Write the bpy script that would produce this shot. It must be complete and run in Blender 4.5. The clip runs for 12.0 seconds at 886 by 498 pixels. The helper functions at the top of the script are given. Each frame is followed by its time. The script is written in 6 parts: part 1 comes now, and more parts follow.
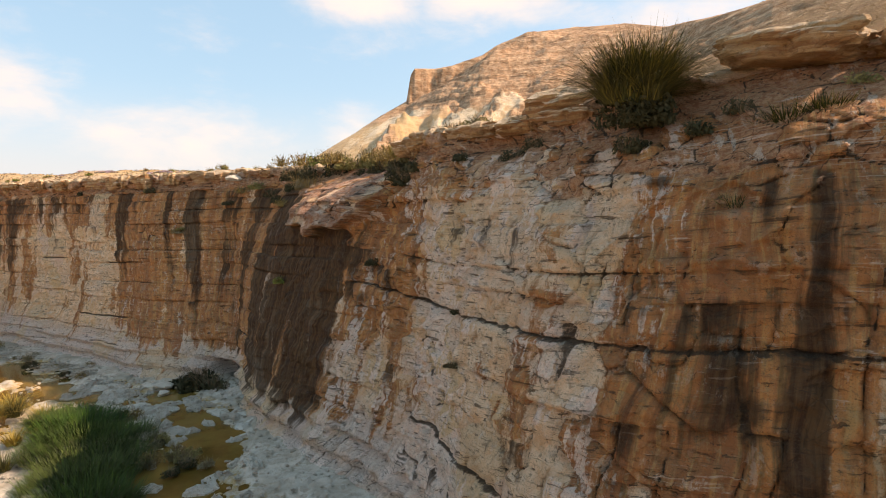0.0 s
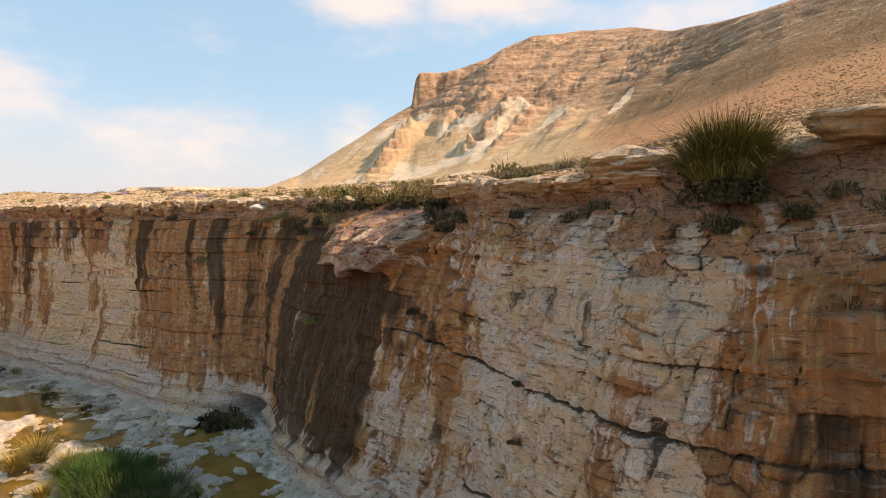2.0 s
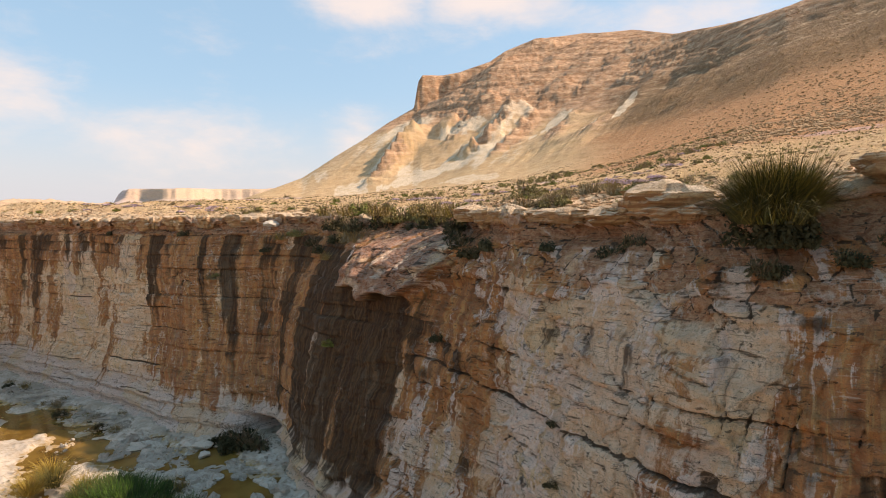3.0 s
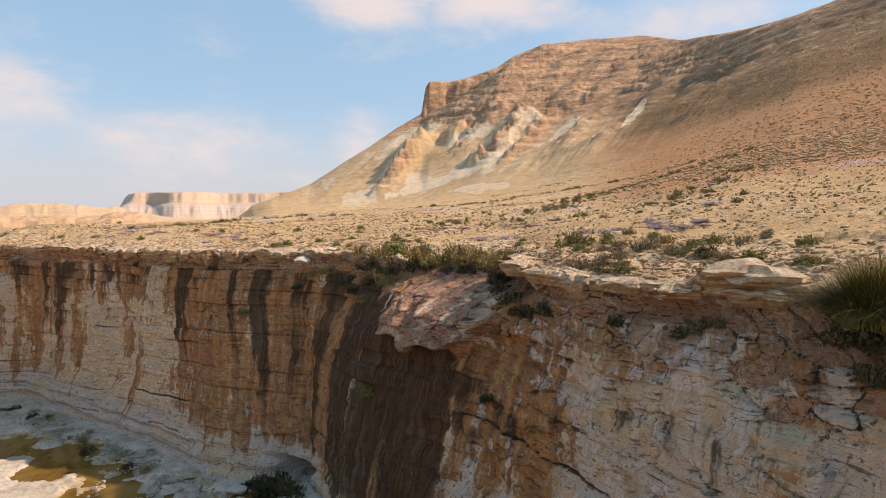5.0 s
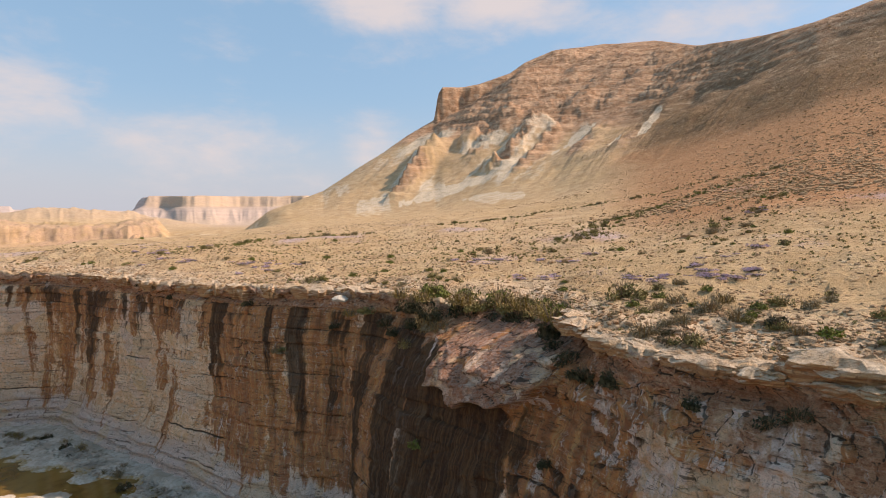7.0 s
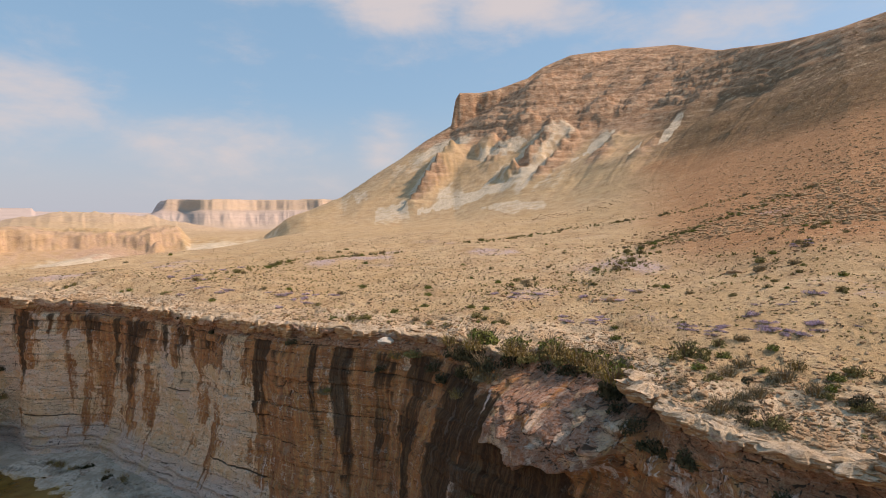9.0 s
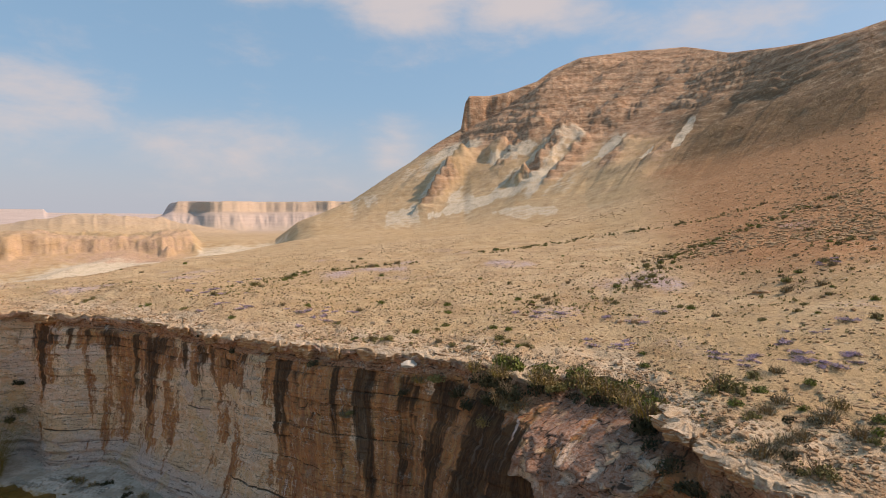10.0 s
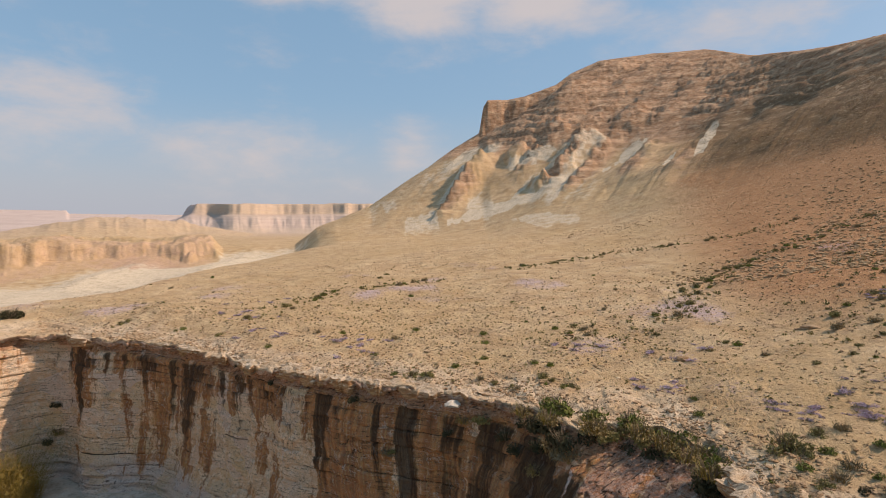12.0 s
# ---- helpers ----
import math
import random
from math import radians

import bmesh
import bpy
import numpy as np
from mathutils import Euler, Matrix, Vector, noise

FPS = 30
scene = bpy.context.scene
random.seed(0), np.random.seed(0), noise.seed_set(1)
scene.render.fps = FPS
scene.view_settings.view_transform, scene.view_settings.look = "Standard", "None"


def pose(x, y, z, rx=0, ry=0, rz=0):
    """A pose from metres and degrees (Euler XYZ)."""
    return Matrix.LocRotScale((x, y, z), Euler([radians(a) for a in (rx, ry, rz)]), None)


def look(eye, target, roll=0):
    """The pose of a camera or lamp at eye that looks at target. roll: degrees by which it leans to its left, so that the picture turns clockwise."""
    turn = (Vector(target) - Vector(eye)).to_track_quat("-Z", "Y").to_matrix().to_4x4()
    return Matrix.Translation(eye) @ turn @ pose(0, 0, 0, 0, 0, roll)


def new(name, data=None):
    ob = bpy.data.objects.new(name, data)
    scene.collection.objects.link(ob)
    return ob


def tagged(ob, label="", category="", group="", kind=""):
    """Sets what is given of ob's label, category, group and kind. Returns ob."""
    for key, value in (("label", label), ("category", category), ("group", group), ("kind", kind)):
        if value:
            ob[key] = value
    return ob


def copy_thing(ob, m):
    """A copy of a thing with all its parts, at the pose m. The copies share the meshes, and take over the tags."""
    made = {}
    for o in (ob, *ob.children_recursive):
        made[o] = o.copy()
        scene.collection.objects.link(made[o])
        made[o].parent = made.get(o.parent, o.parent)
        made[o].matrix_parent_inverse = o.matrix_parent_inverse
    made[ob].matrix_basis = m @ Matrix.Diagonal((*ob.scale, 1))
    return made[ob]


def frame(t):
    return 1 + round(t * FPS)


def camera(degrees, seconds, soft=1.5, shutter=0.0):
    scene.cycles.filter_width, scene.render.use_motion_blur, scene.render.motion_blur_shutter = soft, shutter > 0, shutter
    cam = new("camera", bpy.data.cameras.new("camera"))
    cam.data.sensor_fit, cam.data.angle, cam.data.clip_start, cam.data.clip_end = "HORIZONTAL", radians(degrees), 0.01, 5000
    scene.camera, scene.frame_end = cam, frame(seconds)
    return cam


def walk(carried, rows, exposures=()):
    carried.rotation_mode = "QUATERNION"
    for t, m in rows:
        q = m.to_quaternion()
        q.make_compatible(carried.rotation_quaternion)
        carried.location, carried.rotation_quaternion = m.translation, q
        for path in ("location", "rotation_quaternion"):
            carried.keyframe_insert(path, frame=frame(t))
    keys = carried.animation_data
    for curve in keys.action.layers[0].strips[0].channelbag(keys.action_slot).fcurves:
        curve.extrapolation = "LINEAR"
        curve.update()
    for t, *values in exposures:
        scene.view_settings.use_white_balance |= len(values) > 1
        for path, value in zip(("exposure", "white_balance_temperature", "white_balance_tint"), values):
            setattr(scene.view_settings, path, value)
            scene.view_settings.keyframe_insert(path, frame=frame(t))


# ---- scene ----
cam = camera(75.6, 12.0, soft=1.0)
METRES, EYE, TILT, LEAN, TURN = 12.0, 7.0, -4.0, 0.0, 0.0
ROWS = [
    (0.0, 0.0, 0.0, 0.0, -0.0, 0.0, -0.0),
    (0.5, -0.0231, 0.0107, 0.0262, 0.08, 0.03, -0.03),
    (1.0, -0.0474, 0.022, 0.0534, 0.12, 0.06, -0.06),
    (1.5, -0.0708, 0.0336, 0.079, 0.18, 0.09, -0.07),
    (2.0, -0.0959, 0.0449, 0.1072, 0.21, 0.13, -0.09),
    (2.5, -0.1197, 0.0545, 0.1338, 0.26, 0.18, -0.11),
    (3.0, -0.1462, 0.0648, 0.1636, 0.31, 0.25, -0.12),
    (5.0, -0.2508, 0.0924, 0.285, 0.71, 0.51, -0.24),
    (5.5, -0.2759, 0.0985, 0.3139, 0.87, 0.57, -0.28),
    (6.0, -0.3028, 0.1041, 0.3486, 1.09, 0.64, -0.32),
    (6.5, -0.3271, 0.1075, 0.3795, 1.34, 0.68, -0.36),
    (7.0, -0.354, 0.1103, 0.4138, 1.66, 0.74, -0.41),
    (9.0, -0.47, 0.1185, 0.5533, 3.03, 0.91, -0.57),
    (9.5, -0.4973, 0.1257, 0.5896, 3.41, 0.98, -0.62),
    (10.0, -0.5268, 0.1322, 0.6278, 3.83, 1.01, -0.66),
    (10.5, -0.5521, 0.1348, 0.661, 4.2, 1.01, -0.7),
    (11.0, -0.5783, 0.1374, 0.6963, 4.58, 1.04, -0.75),
    (11.5, -0.6027, 0.14, 0.7268, 4.94, 1.06, -0.78),
    (12.0, -0.6298, 0.1447, 0.7571, 5.33, 1.07, -0.8),
]
walk(cam, [(t, pose(0, 0, EYE, TILT, LEAN, TURN) @ pose(METRES * x, METRES * y, METRES * z, 90 + pitch, roll, yaw)) for t, x, y, z, yaw, pitch, roll in ROWS],
     exposures=[(0.0, 0.66, 8900, 25), (3.0, 0.44, 8350, 25), (7.0, 0.10, 7650, 25), (12.0, -0.20, 7500, 23)])

# ---- world, sun, exposure ----
SUN_AZ, SUN_EL = radians(81), radians(43)      # bearing from +y towards +x, height
world = bpy.data.worlds.new("sky")
scene.world = world
world.use_nodes = True


class Nodes:
    """Short way to write a node tree: n(type, inputs..., settings) returns the node."""

    def __init__(self, tree):
        self.t = tree
        tree.nodes.clear()

    def __call__(self, kind, ins=None, **sets):
        nd = self.t.nodes.new(kind)
        if "operation" in sets:
            nd.operation = sets["operation"]
        if "use_clamp" in sets:
            nd.use_clamp = sets["use_clamp"]
        if "data_type" in sets:
            nd.data_type = sets["data_type"]
        if "blend_type" in sets:
            nd.blend_type = sets["blend_type"]
        if "interpolation_type" in sets:
            nd.interpolation_type = sets["interpolation_type"]
        if "sky_type" in sets:
            nd.sky_type = sets["sky_type"]
        if "sun_disc" in sets:
            nd.sun_disc = sets["sun_disc"]
        if "sun_elevation" in sets:
            nd.sun_elevation = sets["sun_elevation"]
        if "sun_rotation" in sets:
            nd.sun_rotation = sets["sun_rotation"]
        if "air_density" in sets:
            nd.air_density = sets["air_density"]
        if "dust_density" in sets:
            nd.dust_density = sets["dust_density"]
        if "ozone_density" in sets:
            nd.ozone_density = sets["ozone_density"]
        if "attribute_name" in sets:
            nd.attribute_name = sets["attribute_name"]
        if "feature" in sets:
            nd.feature = sets["feature"]
        for k, v in (ins or {}).items():
            if isinstance(v, bpy.types.NodeSocket):
                self.t.links.new(v, nd.inputs[k])
            else:
                nd.inputs[k].default_value = v
        return nd

    def math(self, op, a, b=0.0, c=0.0, clamp=False):
        nd = self("ShaderNodeMath", {0: a, 1: b, 2: c}, operation=op, use_clamp=clamp)
        return nd.outputs[0]

    def mix(self, f, a, b, blend="MIX"):
        nd = self("ShaderNodeMix", {0: f, 6: a, 7: b}, data_type="RGBA", blend_type=blend)
        return nd.outputs[2]

    def noise(self, vec, scale, detail=5.0, rough=0.55, dist=0.0):
        return self("ShaderNodeTexNoise", {"Vector": vec, "Scale": scale, "Detail": detail, "Roughness": rough, "Distortion": dist}).outputs["Fac"]

    def span(self, v, lo, hi, a=0.0, b=1.0):
        nd = self("ShaderNodeMapRange", {0: v, 1: lo, 2: hi, 3: a, 4: b}, interpolation_type="SMOOTHSTEP")
        return nd.outputs[0]

    def scaled(self, vec, s):
        return self("ShaderNodeVectorMath", {0: vec, 1: s}, operation="MULTIPLY").outputs[0]


def rgb(r, g, b):
    return (r, g, b, 1.0)


w = Nodes(world.node_tree)
sky = w("ShaderNodeTexSky", sky_type="NISHITA", sun_disc=False, sun_elevation=SUN_EL, sun_rotation=SUN_AZ, air_density=1.0, dust_density=1.6, ozone_density=1.3)
way = w("ShaderNodeTexCoord").outputs["Generated"]
sep = w("ShaderNodeSeparateXYZ", {0: way})
# clouds: soft banks by bearing and height above the horizon, broken up by noise
bearing = w.math("MULTIPLY", w.math("ARCTAN2", sep.outputs[0], sep.outputs[1]), 57.2958)
height = w.math("MULTIPLY", w.math("ARCSINE", sep.outputs[2]), 57.2958)
lift = w.math("MAXIMUM", w.math("ADD", sep.outputs[2], 0.16), 0.02)
flat = w("ShaderNodeCombineXYZ", {0: w.math("DIVIDE", sep.outputs[0], lift), 1: w.math("DIVIDE", sep.outputs[1], lift), 2: 0.37}).outputs[0]
puff = w.noise(w.scaled(way, (1.0, 1.0, 2.4)), 7.0, 8.0, 0.60, 0.2)
veil = w.noise(flat, 0.9, 5.0, 0.55, 0.2)
bank = w.math("MULTIPLY", w.span(veil, 0.52, 0.75), w.span(height, 17.0, 30.0, 0.0, 0.55))
for b_, h_, wb, wh, amt in ((-44, 9.5, 13, 4.5, 0.72), (-8.5, 20.5, 8, 3.4, 1.0), (4.0, 19.8, 7.5, 3.0, 0.9), (-22, 21.5, 12, 2.6, 0.85), (-9.0, 7.5, 3.6, 4.0, 0.72), (21, 17.3, 11, 2.6, 0.75), (-24, 6.0, 12, 4, 0.62), (-47, 17.5, 6, 2.4, 0.62), (-60, 14, 9, 5, 0.6), (55, 22, 12, 4, 0.6)):
    da = w.math("DIVIDE", w.math("SUBTRACT", bearing, b_), wb)
    dh = w.math("DIVIDE", w.math("SUBTRACT", height, h_), wh)
    lobe = w.math("MULTIPLY", w.math("EXPONENT", w.math("MULTIPLY", w.math("ADD", w.math("MULTIPLY", da, da), w.math("MULTIPLY", dh, dh)), -1.0)), amt)
    bank = w.math("MAXIMUM", bank, lobe)
cover = w.span(w.math("ADD", bank, w.math("MULTIPLY", w.math("SUBTRACT", puff, 0.5), 1.5)), 0.12, 1.0, 0.0, 0.88)
haze = w.span(height, 12.0, -1.0, 0.0, 0.80)
tint = w.mix(0.6, sky.outputs[0], rgb(1.42, 3.45, 5.35))
tint = w.mix(haze, tint, rgb(3.4, 3.9, 4.5))
tint = w.mix(cover, tint, rgb(4.3, 4.45, 4.65))
w("ShaderNodeOutputWorld", {0: w("ShaderNodeBackground", {0: tint, 1: 0.15}).outputs[0]})

sun_data = bpy.data.lights.new("sun", "SUN")
sun_data.energy, sun_data.angle, sun_data.color = 4.5, radians(0.6), (1.0, 0.93, 0.82)
sun = new("sun", sun_data)
sun.matrix_world = look(Vector((math.sin(SUN_AZ) * math.cos(SUN_EL), math.cos(SUN_AZ) * math.cos(SUN_EL), math.sin(SUN_EL))) * 100, (0, 0, 0))

# ---- numeric noise ----


def lattice(ix, iy, iz):
    h = (ix.astype(np.int64) * 374761393 + iy.astype(np.int64) * 668265263 + iz.astype(np.int64) * 2147483647) & 0xFFFFFFFF
    h = ((h ^ (h >> 13)) * 1274126177) & 0xFFFFFFFF
    h = ((h ^ (h >> 16)) * 2246822519) & 0xFFFFFFFF
    return ((h ^ (h >> 15)) & 0xFFFF) / 32767.5 - 1.0


def vnoise(x, y, z=0.0):
    x, y, z = np.broadcast_arrays(np.asarray(x, float), np.asarray(y, float), np.asarray(z, float))
    ix, iy, iz = np.floor(x), np.floor(y), np.floor(z)
    fx, fy, fz = x - ix, y - iy, z - iz
    fx, fy, fz = (f * f * f * (f * (f * 6 - 15) + 10) for f in (fx, fy, fz))
    out = 0.0
    for a in (0, 1):
        for b in (0, 1):
            for c in (0, 1):
                out = out + lattice(ix + a, iy + b, iz + c) * (fx if a else 1 - fx) * (fy if b else 1 - fy) * (fz if c else 1 - fz)
    return out


def fbm(x, y, z=0.0, octaves=4, gain=0.5):
    out, amp = 0.0, 1.0
    for i in range(octaves):
        out = out + amp * vnoise(x * 2.03 ** i + 7.1 * i, y * 2.03 ** i - 3.7 * i, np.asarray(z, float) * 2.03 ** i + 1.3 * i)
        amp *= gain
    return out


def ridge(x, y, z=0.0, octaves=3):
    """1 on sharp crest lines, 0 far from them."""
    out, amp, tot = 0.0, 1.0, 0.0
    for i in range(octaves):
        out = out + amp * (1 - np.abs(vnoise(x * 2.1 ** i + 11.3 * i, y * 2.1 ** i + 5.1 * i, np.asarray(z, float) * 2.1 ** i)))
        tot += amp
        amp *= 0.5
    return out / tot


def cells(x, y, seed=0):
    """Distance to the nearest and the border between cells, and a random value a cell."""
    ix, iy = np.floor(x), np.floor(y)
    d1, d2, val = np.full(x.shape, 9.0), np.full(x.shape, 9.0), np.zeros(x.shape)
    for a in (-1, 0, 1):
        for b in (-1, 0, 1):
            jx, jy = ix + a, iy + b
            px = jx + 0.5 + 0.42 * lattice(jx, jy, np.full(x.shape, 11 + seed))
            py = jy + 0.5 + 0.42 * lattice(jx, jy, np.full(x.shape, 57 + seed))
            d = np.hypot(x - px, y - py)
            near = d < d1
            d2 = np.where(near, d1, np.minimum(d2, d))
            val = np.where(near, lattice(jx, jy, np.full(x.shape, 91 + seed)), val)
            d1 = np.where(near, d, d1)
    return d1, d2 - d1, val


def sstep(v, lo, hi):
    k = np.clip((v - lo) / (hi - lo), 0, 1)
    return k * k * (3 - 2 * k)


def bump(v, mid, half):
    return np.exp(-((v - mid) / half) ** 2)


def spline(u, pts):
    """Catmull-Rom through the rows of pts, at the parameters u counted in rows."""
    p = np.asarray(pts, float)
    p = np.vstack([2 * p[0] - p[1], p, 2 * p[-1] - p[-2]])
    i = np.clip(np.floor(u).astype(int), 0, len(p) - 4)
    f = (u - i)[:, None]
    a, b, c, d = p[i], p[i + 1], p[i + 2], p[i + 3]
    return 0.5 * (2 * b + (c - a) * f + (2 * a - 5 * b + 4 * c - d) * f ** 2 + (3 * b - a - 3 * c + d) * f ** 3)


def grid_mesh(name, P, wrap=False):
    """A sheet through an array of places, rows x columns x 3."""
    m, n = P.shape[:2]
    k = n if wrap else n - 1
    r, c = np.meshgrid(np.arange(m - 1), np.arange(k), indexing="ij")
    a, b = (r * n + c).ravel(), (r * n + (c + 1) % n).ravel()
    quads = np.stack([a, b, b + n, a + n], 1)
    me = bpy.data.meshes.new(name)
    me.vertices.add(m * n)
    me.vertices.foreach_set("co", P.reshape(-1).astype(np.float32))
    me.loops.add(quads.size)
    me.loops.foreach_set("vertex_index", quads.ravel().astype(np.int32))
    me.polygons.add(len(quads))
    me.polygons.foreach_set("loop_start", np.arange(0, quads.size, 4, dtype=np.int32))
    me.update(calc_edges=True)
    me.polygons.foreach_set("use_smooth", np.ones(len(quads), bool))
    return me


def paint(me, name, *chans):
    """Up to four numbers a vertex, kept as a colour attribute (rock, stains, painted shade and haze)."""
    at = me.attributes.new(name, "FLOAT_COLOR", "POINT")
    full = [np.ravel(c) for c in chans] + [np.zeros(len(me.vertices))] * (4 - len(chans))
    at.data.foreach_set("color", np.stack(full, 1).ravel().astype(np.float32))


def vector_attr(me, name, a, b, c):
    at = me.attributes.new(name, "FLOAT_VECTOR", "POINT")
    at.data.foreach_set("vector", np.stack([np.ravel(a), np.ravel(b), np.ravel(c)], 1).ravel().astype(np.float32))


# ---- materials ----


def material(name):
    mat = bpy.data.materials.new(name)
    mat.use_nodes = True
    return mat, Nodes(mat.node_tree)


def finish(n, color, rough=0.9, height=None, dist=0.02, strength=0.6, spec=0.2, **more):
    ins = {"Base Color": color, "Roughness": rough, "Specular IOR Level": spec}
    ins.update(more)
    if height is not None:
        ins["Normal"] = n("ShaderNodeBump", {"Height": height, "Distance": dist, "Strength": strength}).outputs[0]
    bs = n("ShaderNodeBsdfPrincipled", ins)
    n("ShaderNodeOutputMaterial", {0: bs.outputs[0]})
    return bs


def attr(n, name):
    a = n("ShaderNodeAttribute", attribute_name=name)
    s = n("ShaderNodeSeparateColor", {0: a.outputs["Color"]})
    return s.outputs[0], s.outputs[1], s.outputs[2], a.outputs["Alpha"]


def cliff_material():
    mat, n = material("stained_limestone")
    pos = n("ShaderNodeNewGeometry").outputs["Position"]
    wall = n("ShaderNodeAttribute", attribute_name="wall").outputs["Vector"]
    ochre, dark, white, grey = attr(n, "stain_shade")
    soil, groove, leach, _ = attr(n, "stain_b")
    bend = n("ShaderNodeVectorMath", {0: wall, 1: n.scaled(n("ShaderNodeTexNoise", {"Vector": wall, "Scale": 0.5, "Detail": 2.0}).outputs["Color"], (0.7, 0.0, 0.0))}, operation="ADD").outputs[0]
    broad = n.noise(n.scaled(bend, (0.9, 0.08, 1)), 1.0, 6.0, 0.6, 0.2)
    streak = n.noise(n.scaled(bend, (2.6, 0.16, 1)), 1.0, 6.0, 0.6, 0.15)
    thin = n.noise(n.scaled(bend, (10.0, 0.6, 1)), 1.0, 4.0, 0.6, 0.1)
    blot = n.noise(wall, 0.9, 9.0, 0.68, 0.4)
    mott = n.noise(pos, 2.2, 9.0, 0.68)
    fine = n.noise(pos, 9.0, 8.0, 0.72)
    grit = n.noise(pos, 42.0, 4.0, 0.7)
    chip = n("ShaderNodeTexVoronoi", {"Vector": n.scaled(bend, (2.0, 3.2, 1)), "Scale": 1.5, "Randomness": 1.0}).outputs["Color"]
    chip_v = n("ShaderNodeSeparateColor", {0: chip}).outputs[0]
    off = lambda v, k: n.math("MULTIPLY", n.math("SUBTRACT", v, 0.5), k)
    add = lambda *v: v[0] if len(v) == 1 else n.math("ADD", v[0], add(*v[1:]))
    base = n.mix(n.span(mott, 0.36, 0.62), rgb(0.78, 0.475, 0.265), rgb(0.94, 0.70, 0.48))
    base = n.mix(n.span(blot, 0.5, 0.66, 0.0, 0.5), base, rgb(0.62, 0.46, 0.32))
    base = n.mix(n.math("MULTIPLY", grey, n.span(mott, 0.25, 0.6, 0.6, 1.0)), base, n.mix(n.span(fine, 0.4, 0.62), rgb(0.56, 0.44, 0.365), rgb(0.86, 0.73, 0.63)))
    tone = n("ShaderNodeSeparateColor", {0: n("ShaderNodeTexVoronoi", {"Vector": n.scaled(bend, (0.8, 1.1, 1)), "Scale": 1.0}).outputs["Color"]})
    base = n.mix(n.span(tone.outputs[0], 0.5, 0.9, 0.0, 0.5), base, rgb(0.72, 0.56, 0.48))
    base = n.mix(n.span(tone.outputs[1], 0.6, 0.95, 0.0, 0.5), base, rgb(0.72, 0.50, 0.26))
    f = n.span(add(ochre, off(tone.outputs[2], 0.28), off(broad, 2.0), off(streak, 1.0), off(blot, 0.8), off(fine, 0.6)), 0.44, 0.62)
    rust = n.mix(n.span(streak, 0.36, 0.62), rgb(0.62, 0.25, 0.080), rgb(0.36, 0.120, 0.040))
    rust = n.mix(n.span(thin, 0.50, 0.64, 0.0, 0.6), rust, rgb(0.64, 0.385, 0.15))
    rust = n.mix(n.span(mott, 0.50, 0.64, 0.0, 0.7), rust, rgb(0.28, 0.112, 0.042))
    rust = n.mix(n.span(fine, 0.53, 0.61, 0.0, 0.5), rust, rgb(0.64, 0.40, 0.19))
    rust = n.mix(n.span(blot, 0.42, 0.30, 0.0, 0.6), rust, rgb(0.36, 0.27, 0.20))
    col = n.mix(n.math("MULTIPLY", f, 0.92), base, rust)
    f = n.span(add(white, off(streak, 1.2), off(blot, 1.0), off(thin, 0.7), off(fine, 0.5)), 0.46, 0.58)
    col = n.mix(n.math("MULTIPLY", f, 0.85), col, n.mix(n.span(fine, 0.42, 0.6), rgb(0.84, 0.64, 0.53), rgb(0.96, 0.81, 0.70)))
    f = n.span(add(soil, off(mott, 1.2)), 0.35, 0.65)
    col = n.mix(f, col, n.mix(n.span(fine, 0.38, 0.62), rgb(0.40, 0.165, 0.08), n.mix(leach, rgb(0.66, 0.37, 0.21), rgb(0.55, 0.35, 0.26))))
    # varnish streaks, and the alcove's shade painted near-black
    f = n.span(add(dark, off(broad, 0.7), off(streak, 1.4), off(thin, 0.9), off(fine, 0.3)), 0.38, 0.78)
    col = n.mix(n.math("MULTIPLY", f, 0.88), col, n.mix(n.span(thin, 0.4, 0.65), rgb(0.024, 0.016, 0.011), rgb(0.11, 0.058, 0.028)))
    f = n.span(add(groove, off(fine, 1.2), off(mott, 0.5)), 0.35, 0.65)
    col = n.mix(n.math("MULTIPLY", f, 0.88), col, rgb(0.045, 0.03, 0.02))
    ledge = n.noise(n.scaled(bend, (1.3, 13.0, 1)), 1.0, 6.0, 0.65)
    rim_l = n.math("MULTIPLY", n.span(ledge, 0.40, 0.34), n.span(blot, 0.38, 0.55))
    col = n.mix(n.math("MULTIPLY", rim_l, n.math("SUBTRACT", 0.5, n.math("MULTIPLY", dark, 0.5))), col, rgb(0.86, 0.77, 0.66))
    dash = n.math("MULTIPLY", n.span(ledge, 0.585, 0.62), n.span(mott, 0.42, 0.52))
    col = n.mix(n.math("MULTIPLY", dash, 0.7), col, rgb(0.085, 0.05, 0.03))
    # shading of small pits, painted as dark specks in the colour
    pit_shade = n.math("MULTIPLY", n.span(fine, 0.545, 0.59), n.span(mott, 0.42, 0.58, 0.2, 1.0))
    fleck = n.math("MULTIPLY", n.span(n.noise(n.scaled(bend, (5.0, 3.0, 1)), 1.0, 7.0, 0.7), 0.55, 0.60), n.span(blot, 0.4, 0.6))
    col = n.mix(n.math("MULTIPLY", fleck, n.math("SUBTRACT", 0.6, n.math("MULTIPLY", dark, 0.6))), col, rgb(0.74, 0.66, 0.55))
    nick = n.span(n.noise(n.scaled(bend, (4.0, 9.0, 1)), 1.0, 6.0, 0.7), 0.60, 0.64)
    col = n.mix(n.math("MULTIPLY", nick, 0.75), col, rgb(0.07, 0.045, 0.03))
